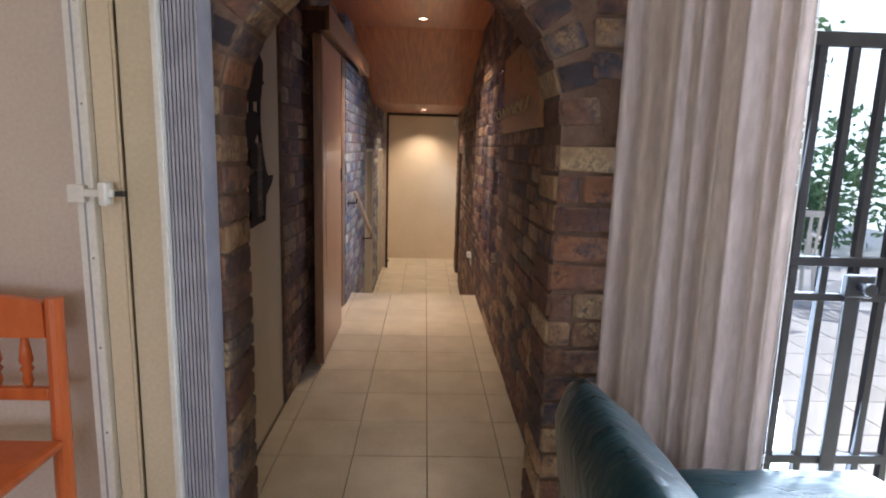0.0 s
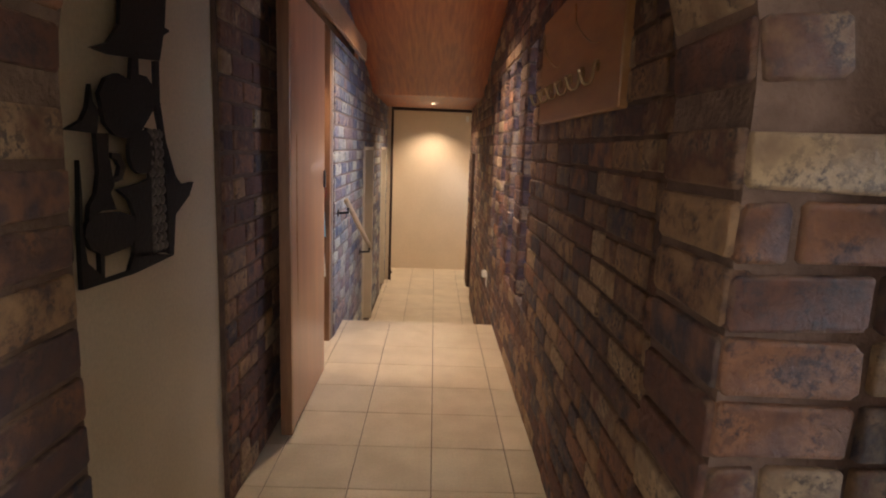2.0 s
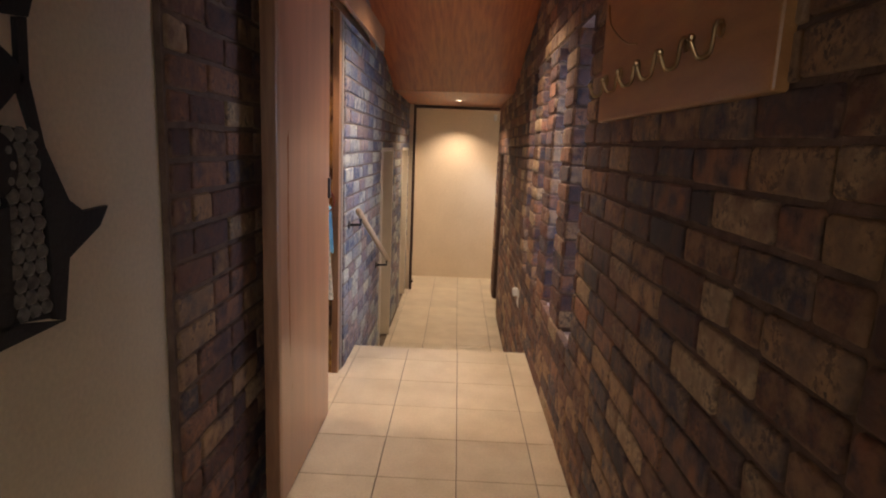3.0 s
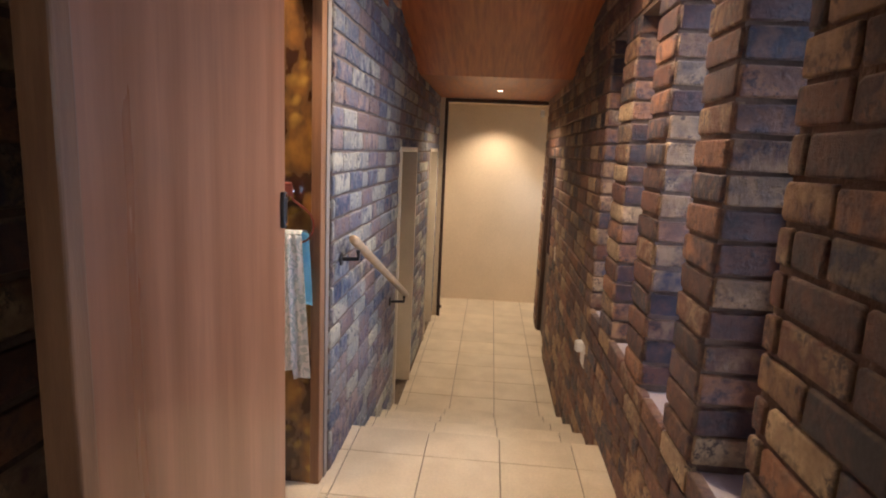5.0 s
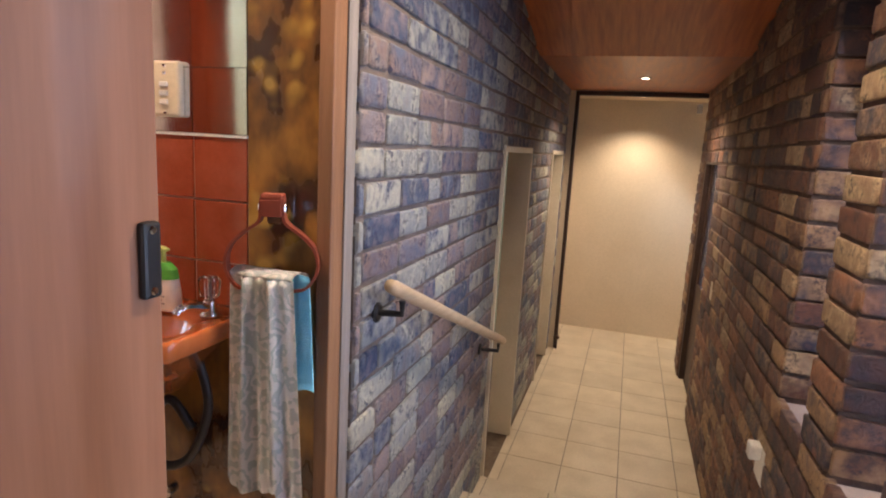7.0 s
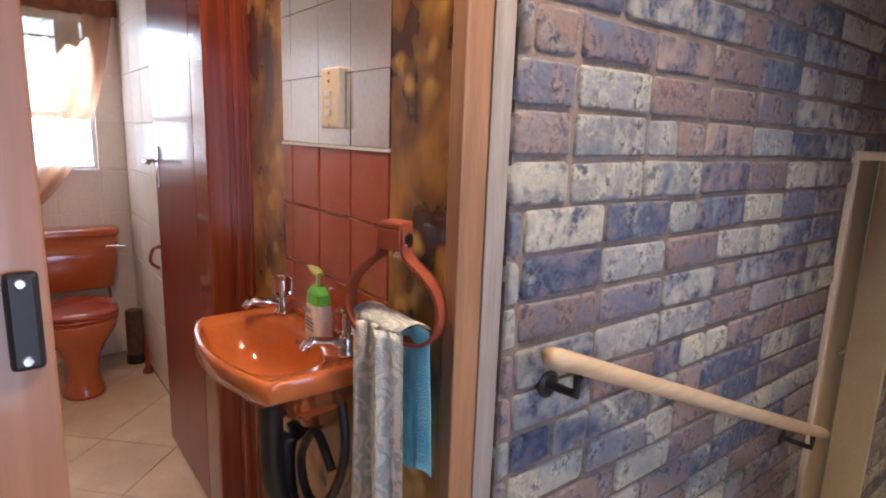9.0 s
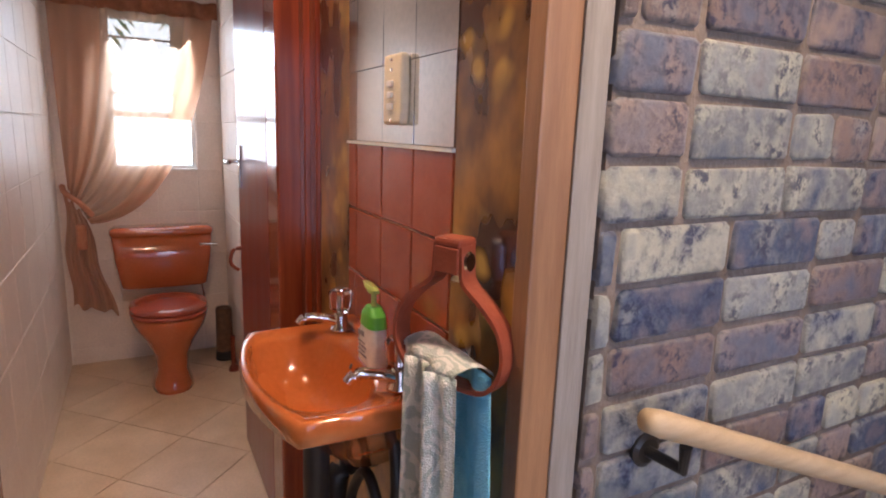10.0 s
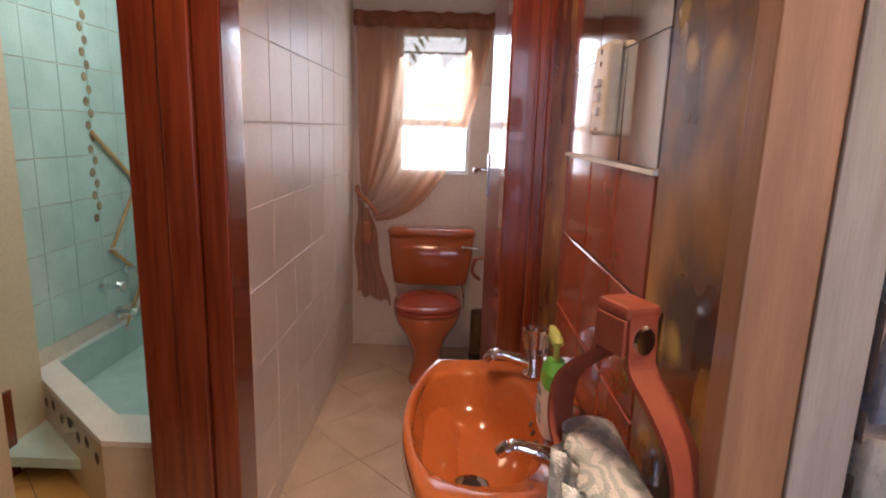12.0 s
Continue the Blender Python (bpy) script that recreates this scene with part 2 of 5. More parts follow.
SEATPL = material("brick_red_plastic", (0.34, 0.055, 0.03), (0.38, 0.07, 0.035), 4, 0.2, 0.0, gloss=0.4)
CHROME = material("chrome", (0.75, 0.75, 0.76), (0.82, 0.82, 0.83), 6, 0.1, 0.0, metal=1)
BRASS = material("dull_brass", (0.40, 0.28, 0.14), (0.50, 0.36, 0.18), 9, 0.32, 0.02, metal=1)
BLACK = material("black_plastic", (0.012, 0.011, 0.012), (0.02, 0.019, 0.02), 9, 0.4, 0.03)
IRON = material("black_iron", (0.006, 0.006, 0.007), (0.014, 0.013, 0.015), 14, 0.75, 0.25)
STEELBROWN = material("dark_brown_steel", (0.04, 0.02, 0.014), (0.065, 0.033, 0.022), 9, 0.5, 0.05)
GATE = material("charcoal_gate_steel", (0.03, 0.033, 0.045), (0.05, 0.055, 0.07), 9, 0.45, 0.05)
WHITEPL = material("white_plastic", (0.74, 0.72, 0.68), (0.80, 0.78, 0.74), 8, 0.35, 0.01)
CREAMPL = material("ivory_plastic", (0.66, 0.58, 0.42), (0.72, 0.64, 0.47), 8, 0.35, 0.01)
CREAMPAINT = material("cream_gloss_paint", (0.62, 0.55, 0.43), (0.68, 0.61, 0.49), 5, 0.35, 0.03)
RIBBED = material("grey_white_vinyl", (0.33, 0.33, 0.40), (0.41, 0.41, 0.48), 12, 0.5, 0.04)
CLOTH = material("cream_curtain_cloth", (0.56, 0.475, 0.44), (0.64, 0.55, 0.51), 40, 0.95, 0.25, stretch=(1, 1, 0.3))
LEATHER = material("dark_teal_leather", (0.008, 0.034, 0.046), (0.013, 0.05, 0.065), 12, 0.28, 0.5, gloss=0.2, fine=17, stretch=(0.6, 2.0, 0.6))
STRAP = material("orange_leather", (0.19, 0.036, 0.018), (0.25, 0.055, 0.025), 14, 0.5, 0.15)
GREEN = material("green_plastic", (0.10, 0.42, 0.05), (0.13, 0.50, 0.07), 6, 0.35, 0.0)
LIME = material("lime_plastic", (0.45, 0.55, 0.12), (0.50, 0.60, 0.15), 6, 0.35, 0.0)
INK = material("grey_print", (0.22, 0.22, 0.24), (0.28, 0.28, 0.3), 6, 0.5, 0.0)
CRYSTAL = clear_glass("crystal_acrylic", (0.95, 0.93, 0.95), 0.03)
PANE = clear_glass("window_glass")
SMOKED = clear_glass("smoked_glass", (0.35, 0.42, 0.6), 0.25)
SHEER = sheer("sheer_brown_voile", (0.66, 0.36, 0.22), 0.66)
SHEER_THIN = sheer("thin_brown_voile", (0.70, 0.45, 0.31), 0.45)
VALANCE = material("rust_voile_band", (0.44, 0.17, 0.09), (0.52, 0.22, 0.12), 30, 0.9, 0.15)
LEAF = sheer("leaf_green", (0.12, 0.22, 0.12), 1.0)
PAVING = material("pale_paving", (0.70, 0.69, 0.68), (0.76, 0.75, 0.74), 3, 0.8, 0.1, vary=0.08)
BAMBOO = material("bamboo_slat", (0.48, 0.27, 0.11), (0.58, 0.34, 0.15), 8, 0.5, 0.05)
WASHTILE = material("sandy_washroom_tile", (0.58, 0.43, 0.29), (0.68, 0.52, 0.37), 6, 0.32, 0.03, vary=0.06)
LIVINGPAINT = material("pinkish_beige_paint", (0.60, 0.50, 0.43), (0.65, 0.55, 0.48), 2, 0.6, 0.04)
MIRROR = material("silvered_mirror", (0.84, 0.80, 0.76), (0.88, 0.84, 0.80), 3, 0.03, 0.0, metal=1)
YELLOWTILE = material("ochre_floor_tile", (0.56, 0.33, 0.10), (0.64, 0.40, 0.15), 6, 0.3, 0.03, vary=0.05)
BRIGHT = glow("backdrop_haze_glow", (0.86, 0.95, 1.0), 1.5)
LAMPGLOW = glow("lamp_face", (1, 0.85, 0.6), 9)
SILL = material("pale_sill", (0.40, 0.33, 0.31), (0.48, 0.41, 0.38), 8, 0.6, 0.05)


def towel_material():
    m = material("patterned_towel", (0.62, 0.60, 0.52), (0.40, 0.43, 0.40), 20, 0.95, 0.5, fine=320)
    n, l = m.node_tree.nodes, m.node_tree.links
    g = n.new("ShaderNodeNewGeometry")
    w = n.new("ShaderNodeTexWave")
    w.wave_type = "RINGS"
    w.inputs["Scale"].default_value, w.inputs["Distortion"].default_value, w.inputs["Detail"].default_value = 13, 16, 2
    w.inputs["Detail Scale"].default_value = 1.6
    l.new(g.outputs["Position"], w.inputs[0])
    r = n.new("ShaderNodeValToRGB")
    r.color_ramp.elements[0].position, r.color_ramp.elements[1].position = 0.42, 0.6
    r.color_ramp.elements[0].color, r.color_ramp.elements[1].color = (0.92, 0.91, 0.88, 1), (0.66, 0.71, 0.68, 1)
    l.new(w.outputs[0], r.inputs[0])
    l.new(r.outputs[0], n["Principled BSDF"].inputs["Base Color"])
    return m


TOWEL = towel_material()
TOWELBLUE = material("blue_towel_back", (0.20, 0.60, 0.88), (0.32, 0.72, 0.94), 26, 0.95, 0.5, fine=300)

# ---- mesh helpers ----


def mesh_of(bm, name, mat, smooth=False):
    me = bpy.data.meshes.new(name)
    bm.normal_update()
    bm.to_mesh(me)
    bm.free()
    me.materials.append(mat)
    if smooth:
        me.shade_smooth()
    return me


def part(name, bm, mat, parent=None, label="", smooth=False):
    ob = new(name, mesh_of(bm, name, mat, smooth))
    if parent:
        ob.parent = parent
    if label:
        ob["label"] = label
    return ob


def thing(name, label, category, group="", kind=""):
    return tagged(new(name), label, category, group, kind)


def add_box(bm, x0, x1, y0, y1, z0, z1, bevel=0.0, seg=2):
    res = bmesh.ops.create_cube(bm, size=1, matrix=Matrix.Translation(((x0 + x1) / 2, (y0 + y1) / 2, (z0 + z1) / 2)) @ Matrix.Diagonal((x1 - x0, y1 - y0, z1 - z0, 1)))
    if bevel:
        es = list({e for v in res["verts"] for e in v.link_edges})
        bmesh.ops.bevel(bm, geom=es, offset=bevel, segments=seg, affect="EDGES", profile=0.5)
    return bm


def box(x0, x1, y0, y1, z0, z1, bevel=0.0, seg=2):
    return add_box(bmesh.new(), x0, x1, y0, y1, z0, z1, bevel, seg)


def boxes(rows, bevel=0.0):
    bm = bmesh.new()
    for r in rows:
        add_box(bm, *r, bevel)
    return bm


def turned(profile, m=Matrix(), n=24, cap=True):
    """A solid of revolution about z from (radius, height) rows."""
    bm = bmesh.new()
    rings = []
    for r, z in profile:
        rings.append([bm.verts.new(m @ Vector((r * math.cos(2 * math.pi * i / n), r * math.sin(2 * math.pi * i / n), z))) for i in range(n)])
    for a, b in zip(rings, rings[1:]):
        for i in range(n):
            bm.faces.new((a[i], a[(i + 1) % n], b[(i + 1) % n], b[i]))
    if cap:
        bm.faces.new(rings[0][::-1])
        bm.faces.new(rings[-1])
    return bm


def tube(points, radius, n=10, flat=1.0, into=None):
    """A round bar along a line of points; flat squeezes it along the second axis."""
    bm = into or bmesh.new()
    pts = [Vector(p) for p in points]
    rings = []
    for i, p in enumerate(pts):
        d = (pts[min(i + 1, len(pts) - 1)] - pts[max(i - 1, 0)]).normalized()
        up = Vector((0, 1, 0)) if abs(d.y) < 0.9 else Vector((0, 0, 1))
        a = d.cross(up).normalized()
        b = a.cross(d).normalized()
        r = radius[i] if isinstance(radius, (list, tuple)) else radius
        rings.append([bm.verts.new(p + a * r * math.cos(2 * math.pi * k / n) + b * r * flat * math.sin(2 * math.pi * k / n)) for k in range(n)])
    for a, b in zip(rings, rings[1:]):
        for i in range(n):
            bm.faces.new((a[i], b[i], b[(i + 1) % n], a[(i + 1) % n]))
    bm.faces.new(rings[0])
    bm.faces.new(rings[-1][::-1])
    bmesh.ops.recalc_face_normals(bm, faces=bm.faces)
    return bm


def sheet(fn, nu, nv, thick=0.0):
    """A grid surface from fn(u, v) with u, v in 0..1, thickened if asked."""
    bm = bmesh.new()
    g = [[bm.verts.new(fn(i / nu, j / nv)) for j in range(nv + 1)] for i in range(nu + 1)]
    for i in range(nu):
        for j in range(nv):
            bm.faces.new((g[i][j], g[i + 1][j], g[i + 1][j + 1], g[i][j + 1]))
    if thick:
        bmesh.ops.solidify(bm, geom=bm.faces[:], thickness=thick)
    return bm


def loft(rings, cap=True):
    bm = bmesh.new()
    vs = [[bm.verts.new(p) for p in ring] for ring in rings]
    n = len(vs[0])
    for a, b in zip(vs, vs[1:]):
        for i in range(n):
            bm.faces.new((a[i], a[(i + 1) % n], b[(i + 1) % n], b[i]))
    if cap:
        bm.faces.new(vs[0][::-1])
        bm.faces.new(vs[-1])
    bmesh.ops.recalc_face_normals(bm, faces=bm.faces)
    return bm


def super_ring(cx, cy, z, a, b, p=2.6, n=36):
    out = []
    for i in range(n):
        t = 2 * math.pi * i / n
        c, s = math.cos(t), math.sin(t)
        out.append((cx + a * math.copysign(abs(c) ** (2 / p), c), cy + b * math.copysign(abs(s) ** (2 / p), s), z))
    return out


def structure(name, bm, mat, label, category="wall"):
    return tagged(part(name, bm, mat), label, category, kind="structure")


# ---- bricks and tiles ----
rng = random.Random(5)


def brick_data(length, seed):
    """One brick face: x along the wall, y out of it, z up, with rounded uneven arrises."""
    r = random.Random(seed)
    h, d = 0.0725, 0.03
    bm = bmesh.new()
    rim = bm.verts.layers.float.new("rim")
    j = lambda s: r.uniform(-s, s)
    outer = []
    for sx, sz in ((-1, -1), (1, -1), (1, 1), (-1, 1)):
        x, z = sx * (length / 2 + j(0.003)), sz * (h / 2 + j(0.003))
        k = r.uniform(0.003, 0.011)
        pair = [(x - sx * k, z), (x, z - sz * k * 0.8)]
        outer += pair if sx * sz < 0 else pair[::-1]
    n = len(outer)

    def ring(y, inset, wobble):
        return [bm.verts.new((x * (1 - 2 * inset / length) + j(wobble), y + j(wobble * 0.5), z * (1 - 2 * inset / h) + j(wobble))) for x, z in outer]

    rings = [ring(-d, 0.0, 0.0), ring(-0.005, 0.0, 0.0012), ring(-0.0008, 0.0022, 0.0014), ring(0.0006, 0.006, 0.0012)]
    for a, b in zip(rings, rings[1:]):
        for i in range(n):
            bm.faces.new((a[i], a[(i + 1) % n], b[(i + 1) % n], b[i]))
    bm.faces.new(rings[-1])
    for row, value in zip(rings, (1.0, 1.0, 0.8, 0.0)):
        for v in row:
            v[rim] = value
    bmesh.ops.recalc_face_normals(bm, faces=bm.faces)
    return bm


BRICKS = {}


def brick_mesh(length, mat):
    key = "long" if length > 0.16 else "short"
    i = rng.randrange(8)
    k = (key, i, mat.name)
    if k not in BRICKS:
        base = 0.222 if key == "long" else 0.105
        BRICKS[k] = (mesh_of(brick_data(base, i + (50 if key == "short" else 0)), "brick", mat, True), base)
    return BRICKS[k]


COURSE = 0.0868


def lay(wall, origin, along, out, u0, u1, z0, z1, mat, holes=(), near=None, phase=0.0, limit=300, keep=None, rise=0.010):
    """Courses of bricks on a wall face. near: the stretch (u0, u1, z0, z1) whose bricks are separate parts."""
    along, out, origin = Vector(along), Vector(out), Vector(origin)
    rest_v, rest_f, rest_r, count = [], [], [], 0
    k0, k1 = math.floor(z0 / COURSE), math.ceil(z1 / COURSE)
    for k in range(k0, k1):
        zc = (k + 0.5) * COURSE
        if zc - 0.02 < z0 or zc + 0.02 > z1:
            continue
        free = [(u0, u1)]
        for h0, h1, b0, b1 in holes:
            if b0 < zc < b1:
                cut = []
                for a, b in free:
                    if h1 <= a or h0 >= b:
                        cut.append((a, b))
                    else:
                        if h0 - a > 0.03:
                            cut.append((a, h0))
                        if b - h1 > 0.03:
                            cut.append((h1, b))
                free = cut
        for a, b in free:
            u = a if b - a < 0.4 else math.floor(a / 0.234) * 0.234 + (0.117 if k % 2 else 0) + phase - 0.234
            if b - a < 0.4 and k % 2 and b - a > 0.25:
                pieces = [(a, a + (b - a) * 0.45), (a + (b - a) * 0.45, b)]
            elif b - a < 0.4:
                pieces = [(a, b)] if b - a < 0.25 else [(a, a + (b - a) * 0.66), (a + (b - a) * 0.66, b)]
            else:
                pieces = []
                while u < b:
                    w = 0.234 if rng.random() > 0.22 else 0.117
                    p, q = max(u, a), min(u + w, b)
                    if q - p > 0.03:
                        pieces.append((p, q))
                    u += w
            for p, q in pieces:
                length = q - p - 0.0125
                me, base = brick_mesh(length, mat)
                if keep and not keep((p + q) / 2, zc):
                    continue
                m = Matrix.Translation(origin + along * ((p + q) / 2) + Vector((0, 0, zc + rng.uniform(-0.0015, 0.0015))) + out * (rise + rng.uniform(-0.0018, 0.0022)))
                rot = Matrix((along, out, Vector((0, 0, 1)))).transposed().to_4x4()
                m = m @ rot @ Matrix.Rotation(rng.uniform(-0.012, 0.012), 4, "Y") @ Matrix.Diagonal((length / base, 1, 1, 1))
                if count < limit and (near is None or (near[0] < (p + q) / 2 < near[1] and near[2] < zc < near[3])):
                    ob = new("brick", me)
                    ob.parent = wall
                    ob.matrix_world = m
                    count += 1
                else:
                    o = len(rest_v)
                    rest_v += [m @ v.co for v in me.vertices]
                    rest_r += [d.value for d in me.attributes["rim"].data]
                    rest_f += [[o + i for i in f.vertices] for f in me.polygons]
    if rest_f:
        me = bpy.data.meshes.new("bricks")
        me.from_pydata(rest_v, [], rest_f)
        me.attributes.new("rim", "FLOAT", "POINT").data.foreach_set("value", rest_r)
        me.shade_smooth()
        me.materials.append(mat)
        ob = new("bricks", me)
        ob.parent = wall
        tagged(ob, kind="stuff")


def tile_mesh(w, h, t, mat, name="tile"):
    bm = box(-w / 2, w / 2, -h / 2, h / 2, -t, 0)
    top = [e for e in bm.edges if all(v.co.z > -0.0001 for v in e.verts)]
    bmesh.ops.bevel(bm, geom=top, offset=0.0018, segments=1, affect="EDGES")
    return mesh_of(bm, name, mat)


def tile_plane(parent, frame_m, us, vs, mat, gap=0.004, thick=0.008, skip=None):
    """Tiles between the grid lines us and vs on the plane of frame_m (x, y in it, z out)."""
    store = {}
    for a, b in zip(us, us[1:]):
        for c, d in zip(vs, vs[1:]):
            if skip and skip((a + b) / 2, (c + d) / 2):
                continue
            key = (round(b - a, 3), round(d - c, 3))
            if key not in store:
                store[key] = tile_mesh(b - a - gap, d - c - gap, thick, mat)
            ob = new("tile", store[key])
            ob.parent = parent
            ob.matrix_world = frame_m @ Matrix.Translation(((a + b) / 2, (c + d) / 2, rng.uniform(-0.0006, 0.0004)))


def lines(a, b, start, step):
    out = [a]
    k = math.ceil((a - start) / step)
    while start + k * step < b - 0.02:
        v = start + k * step
        if v > a + 0.02:
            out.append(v)
        k += 1
    return out + [b]


def face_matrix(origin, x, z):
    """The frame with its x axis along x and its z axis along z."""
    x, z = Vector(x), Vector(z)
    m = Matrix((x, z.cross(x), z)).transposed().to_4x4()
    m.translation = Vector(origin)
    return m


# ---- passage structure ----
LOW = -0.57
XR, XL, XLS = 0.29, -0.93, -0.885
STEPS = [8.33, 8.72, 9.11, 9.50]
SLOTS = [(6.95, 7.27), (7.48, 7.80), (8.01, 8.33), (8.54, 8.86)]
SILL_Z, SLOT_TOP = 0.49, 1.90

floor = structure("floor", boxes([(-4.0, 4.0, -0.6, 4.86, -0.16, -0.007), (-4.0, 0.53, 4.86, STEPS[0] - 0.01, -0.16, -0.007)]), GROUT, "concrete floor bed under cream square tiles", "floor")
floor_low = structure("floor_lower", box(-1.4, 1.1, STEPS[3], 13.4, LOW - 0.15, LOW - 0.007), GROUT, "lower floor bed under cream tiles", "floor")

# right brick wall, with slit windows
holes_r = [(a, b, SILL_Z, SLOT_TOP) for a, b in SLOTS] + [(11.05, 11.95, LOW - 0.1, 1.34)]
rows = [(XR, XR + 0.24, 4.93, 6.95, -0.2, 2.6)]
for (a, b), nxt in zip(SLOTS, SLOTS[1:] + [(11.05, 0)]):
    rows += [(XR, XR + 0.24, a, b, LOW - 0.15, SILL_Z), (XR, XR + 0.24, a, b, SLOT_TOP, 2.6), (XR, XR + 0.24, b, nxt[0], LOW - 0.15, 2.6)]
rows += [(XR, XR + 0.24, 11.05, 11.95, 1.34, 2.6), (XR, XR + 0.24, 11.95, 12.2, LOW - 0.15, 2.6)]
wall_right = structure("wall_right", boxes(rows), MORTAR, "brown clinker brick passage wall with narrow slit windows")
for a, b in SLOTS:
    part("window_sill", box(XR - 0.004, XR + 0.235, a + 0.004, b - 0.004, SILL_Z - 0.005, SILL_Z + 0.016, 0.004), SILL, wall_right, "pale plastered sill")
    part("window_frame", boxes([(XR + 0.195, XR + 0.225, a + 0.003, a + 0.03, SILL_Z + 0.018, SLOT_TOP - 0.003), (XR + 0.195, XR + 0.225, b - 0.03, b - 0.003, SILL_Z + 0.018, SLOT_TOP - 0.003)], 0.003), WHITEPL, wall_right)
    pane = part("pane", box(XR + 0.204, XR + 0.21, a + 0.032, b - 0.032, SILL_Z + 0.018, SLOT_TOP - 0.003), SMOKED, wall_right)
    pane.visible_shadow = False

# left wall: plaster recess, short brick panel, sliding door opening, stair wall
wall_plaster = structure("wall_plaster", box(-1.18, XL - 0.015, 4.93, 5.965, -0.1, 2.6), PLASTER, "cream plastered wall panel between brickwork")
wall_left_short = structure("wall_left_short", boxes([(-1.18, XL, 5.967, 6.98, -0.1, 2.6), (-1.18, XL, 6.98, 7.835, 2.06, 2.6)]), MORTAR, "dark clinker brick panel beside the sliding door")
holes_l = [(9.50, 10.30, LOW - 0.1, 1.335), (11.27, 11.97, LOW - 0.1, 1.335)]
wall_stair = structure("wall_stair", boxes([(-1.02, XLS, 7.925, 9.50, LOW - 0.15, 2.6), (-1.02, XLS, 9.50, 10.30, 1.335, 2.6), (-1.02, XLS, 10.30, 11.27, LOW - 0.15, 2.6),
                                            (-1.02, XLS, 11.27, 11.97, 1.335, 2.6), (-1.02, XLS, 11.97, 12.2, LOW - 0.15, 2.6)]), MORTAR_GREY, "blue-grey clinker brick wall above the stairs")

# ceiling: level over the landing, falling with the stairs, level again
def ceiling_boards():
    bm = bmesh.new()
    w = 0.085
    x = -1.0
    prof = [(4.93, 2.40), (8.36, 2.40), (10.33, 1.885), (12.2, 1.885), (12.2, 1.91), (10.33, 1.91), (8.36, 2.425), (4.93, 2.425)]
    while x < 0.4:
        a = [bm.verts.new((x + 0.002, y, z)) for y, z in prof]
        b = [bm.verts.new((x + w - 0.002, y, z)) for y, z in prof]
        n = len(prof)
        for i in range(n):
            bm.faces.new((a[i], b[i], b[(i + 1) % n], a[(i + 1) % n]))
        x += w
    x = -1.0
    top = [(4.93, 2.408), (8.36, 2.408), (10.33, 1.893), (12.2, 1.893)]
    a = [bm.verts.new((-1.1, y, z)) for y, z in top]
    b = [bm.verts.new((0.5, y, z)) for y, z in top]
    for i in range(3):
        bm.faces.new((a[i], b[i], b[i + 1], a[i + 1]))
    bmesh.ops.recalc_face_normals(bm, faces=bm.faces)
    return bm


structure("ceiling", ceiling_boards(), CEIL, "red-brown varnished tongue-and-groove pine ceiling", "ceiling")
structure("roof_slab", boxes([(-4.3, 1.0, 4.7, 13.4, 2.62, 2.7), (-4.0, 4.0, -0.6, 4.7, 2.52, 2.6)]), BEIGE, "plain ceiling slab closing the rooms", "ceiling")

# end lobby below the stairs
structure("wall_end", box(-1.4, 1.1, 13.06, 13.2, LOW - 0.1, 2.0), BEIGE, "beige painted end wall lit by a downlight")
structure("wall_end_left", boxes([(-1.4, -0.92, 12.27, 13.06, LOW - 0.1, 2.0)]), BEIGE, "beige painted lobby side wall")
structure("wall_end_right", boxes([(0.75, 0.9, 12.2, 13.06, LOW - 0.1, 2.0)]), BEIGE, "beige painted lobby side wall")
structure("ceiling_lobby", box(-1.4, 1.1, 12.27, 13.06, 1.89, 1.97), BEIGE, "plain lobby ceiling", "ceiling")
structure("trim_end_frame", boxes([(-0.83, -0.798, 12.2, 12.27, LOW, 1.845), (0.303, 0.335, 12.2, 12.27, LOW, 1.845), (-0.83, 0.335, 12.2, 12.27, 1.845, 1.883)], 0.004), STEELBROWN, "dark brown timber frame round the passage end", "frame")
structure("wall_end_nibs", boxes([(-1.02, -0.832, 12.202, 12.268, LOW, 1.883), (0.337, 0.53, 12.202, 12.268, LOW, 1.883)]), BEIGE, "plastered returns beside the end frame")

# archway between living room and passage
AX, AR, AZ = -0.311, 0.479, 1.43
Y0, Y1 = 4.70, 4.93


def arch_wall():
    bm = bmesh.new()
    n = 24
    inner = [(AX + AR, -0.1)] + [(AX + AR * math.cos(math.pi * i / n), AZ + AR * math.sin(math.pi * i / n)) for i in range(n + 1)] + [(AX - AR, -0.1)]
    outer = [(0.60, -0.1)] + [(-0.275 + 0.875 * max(-1, min(1, 1.6 * math.cos(math.pi * i / n))), AZ + 1.16 * min(1, 1.6 * math.sin(math.pi * i / n))) for i in range(n + 1)] + [(-1.15, -0.1)]
    fr = [[bm.verts.new((x, y, z)) for x, z in ring] for y in (Y0, Y1) for ring in (inner, outer)]
    fi, fo, bi, bo = fr
    for k in range(len(inner) - 1):
        bm.faces.new((fi[k], fi[k + 1], fo[k + 1], fo[k]))
        bm.faces.new((bi[k], bo[k], bo[k + 1], bi[k + 1]))
        bm.faces.new((fi[k], bi[k], bi[k + 1], fi[k + 1]))
        bm.faces.new((fo[k], fo[k + 1], bo[k + 1], bo[k]))
    bmesh.ops.recalc_face_normals(bm, faces=bm.faces)
    return bm


wall_arch = structure("wall_arch", arch_wall(), MORTAR, "brown clinker brick archway into the passage")

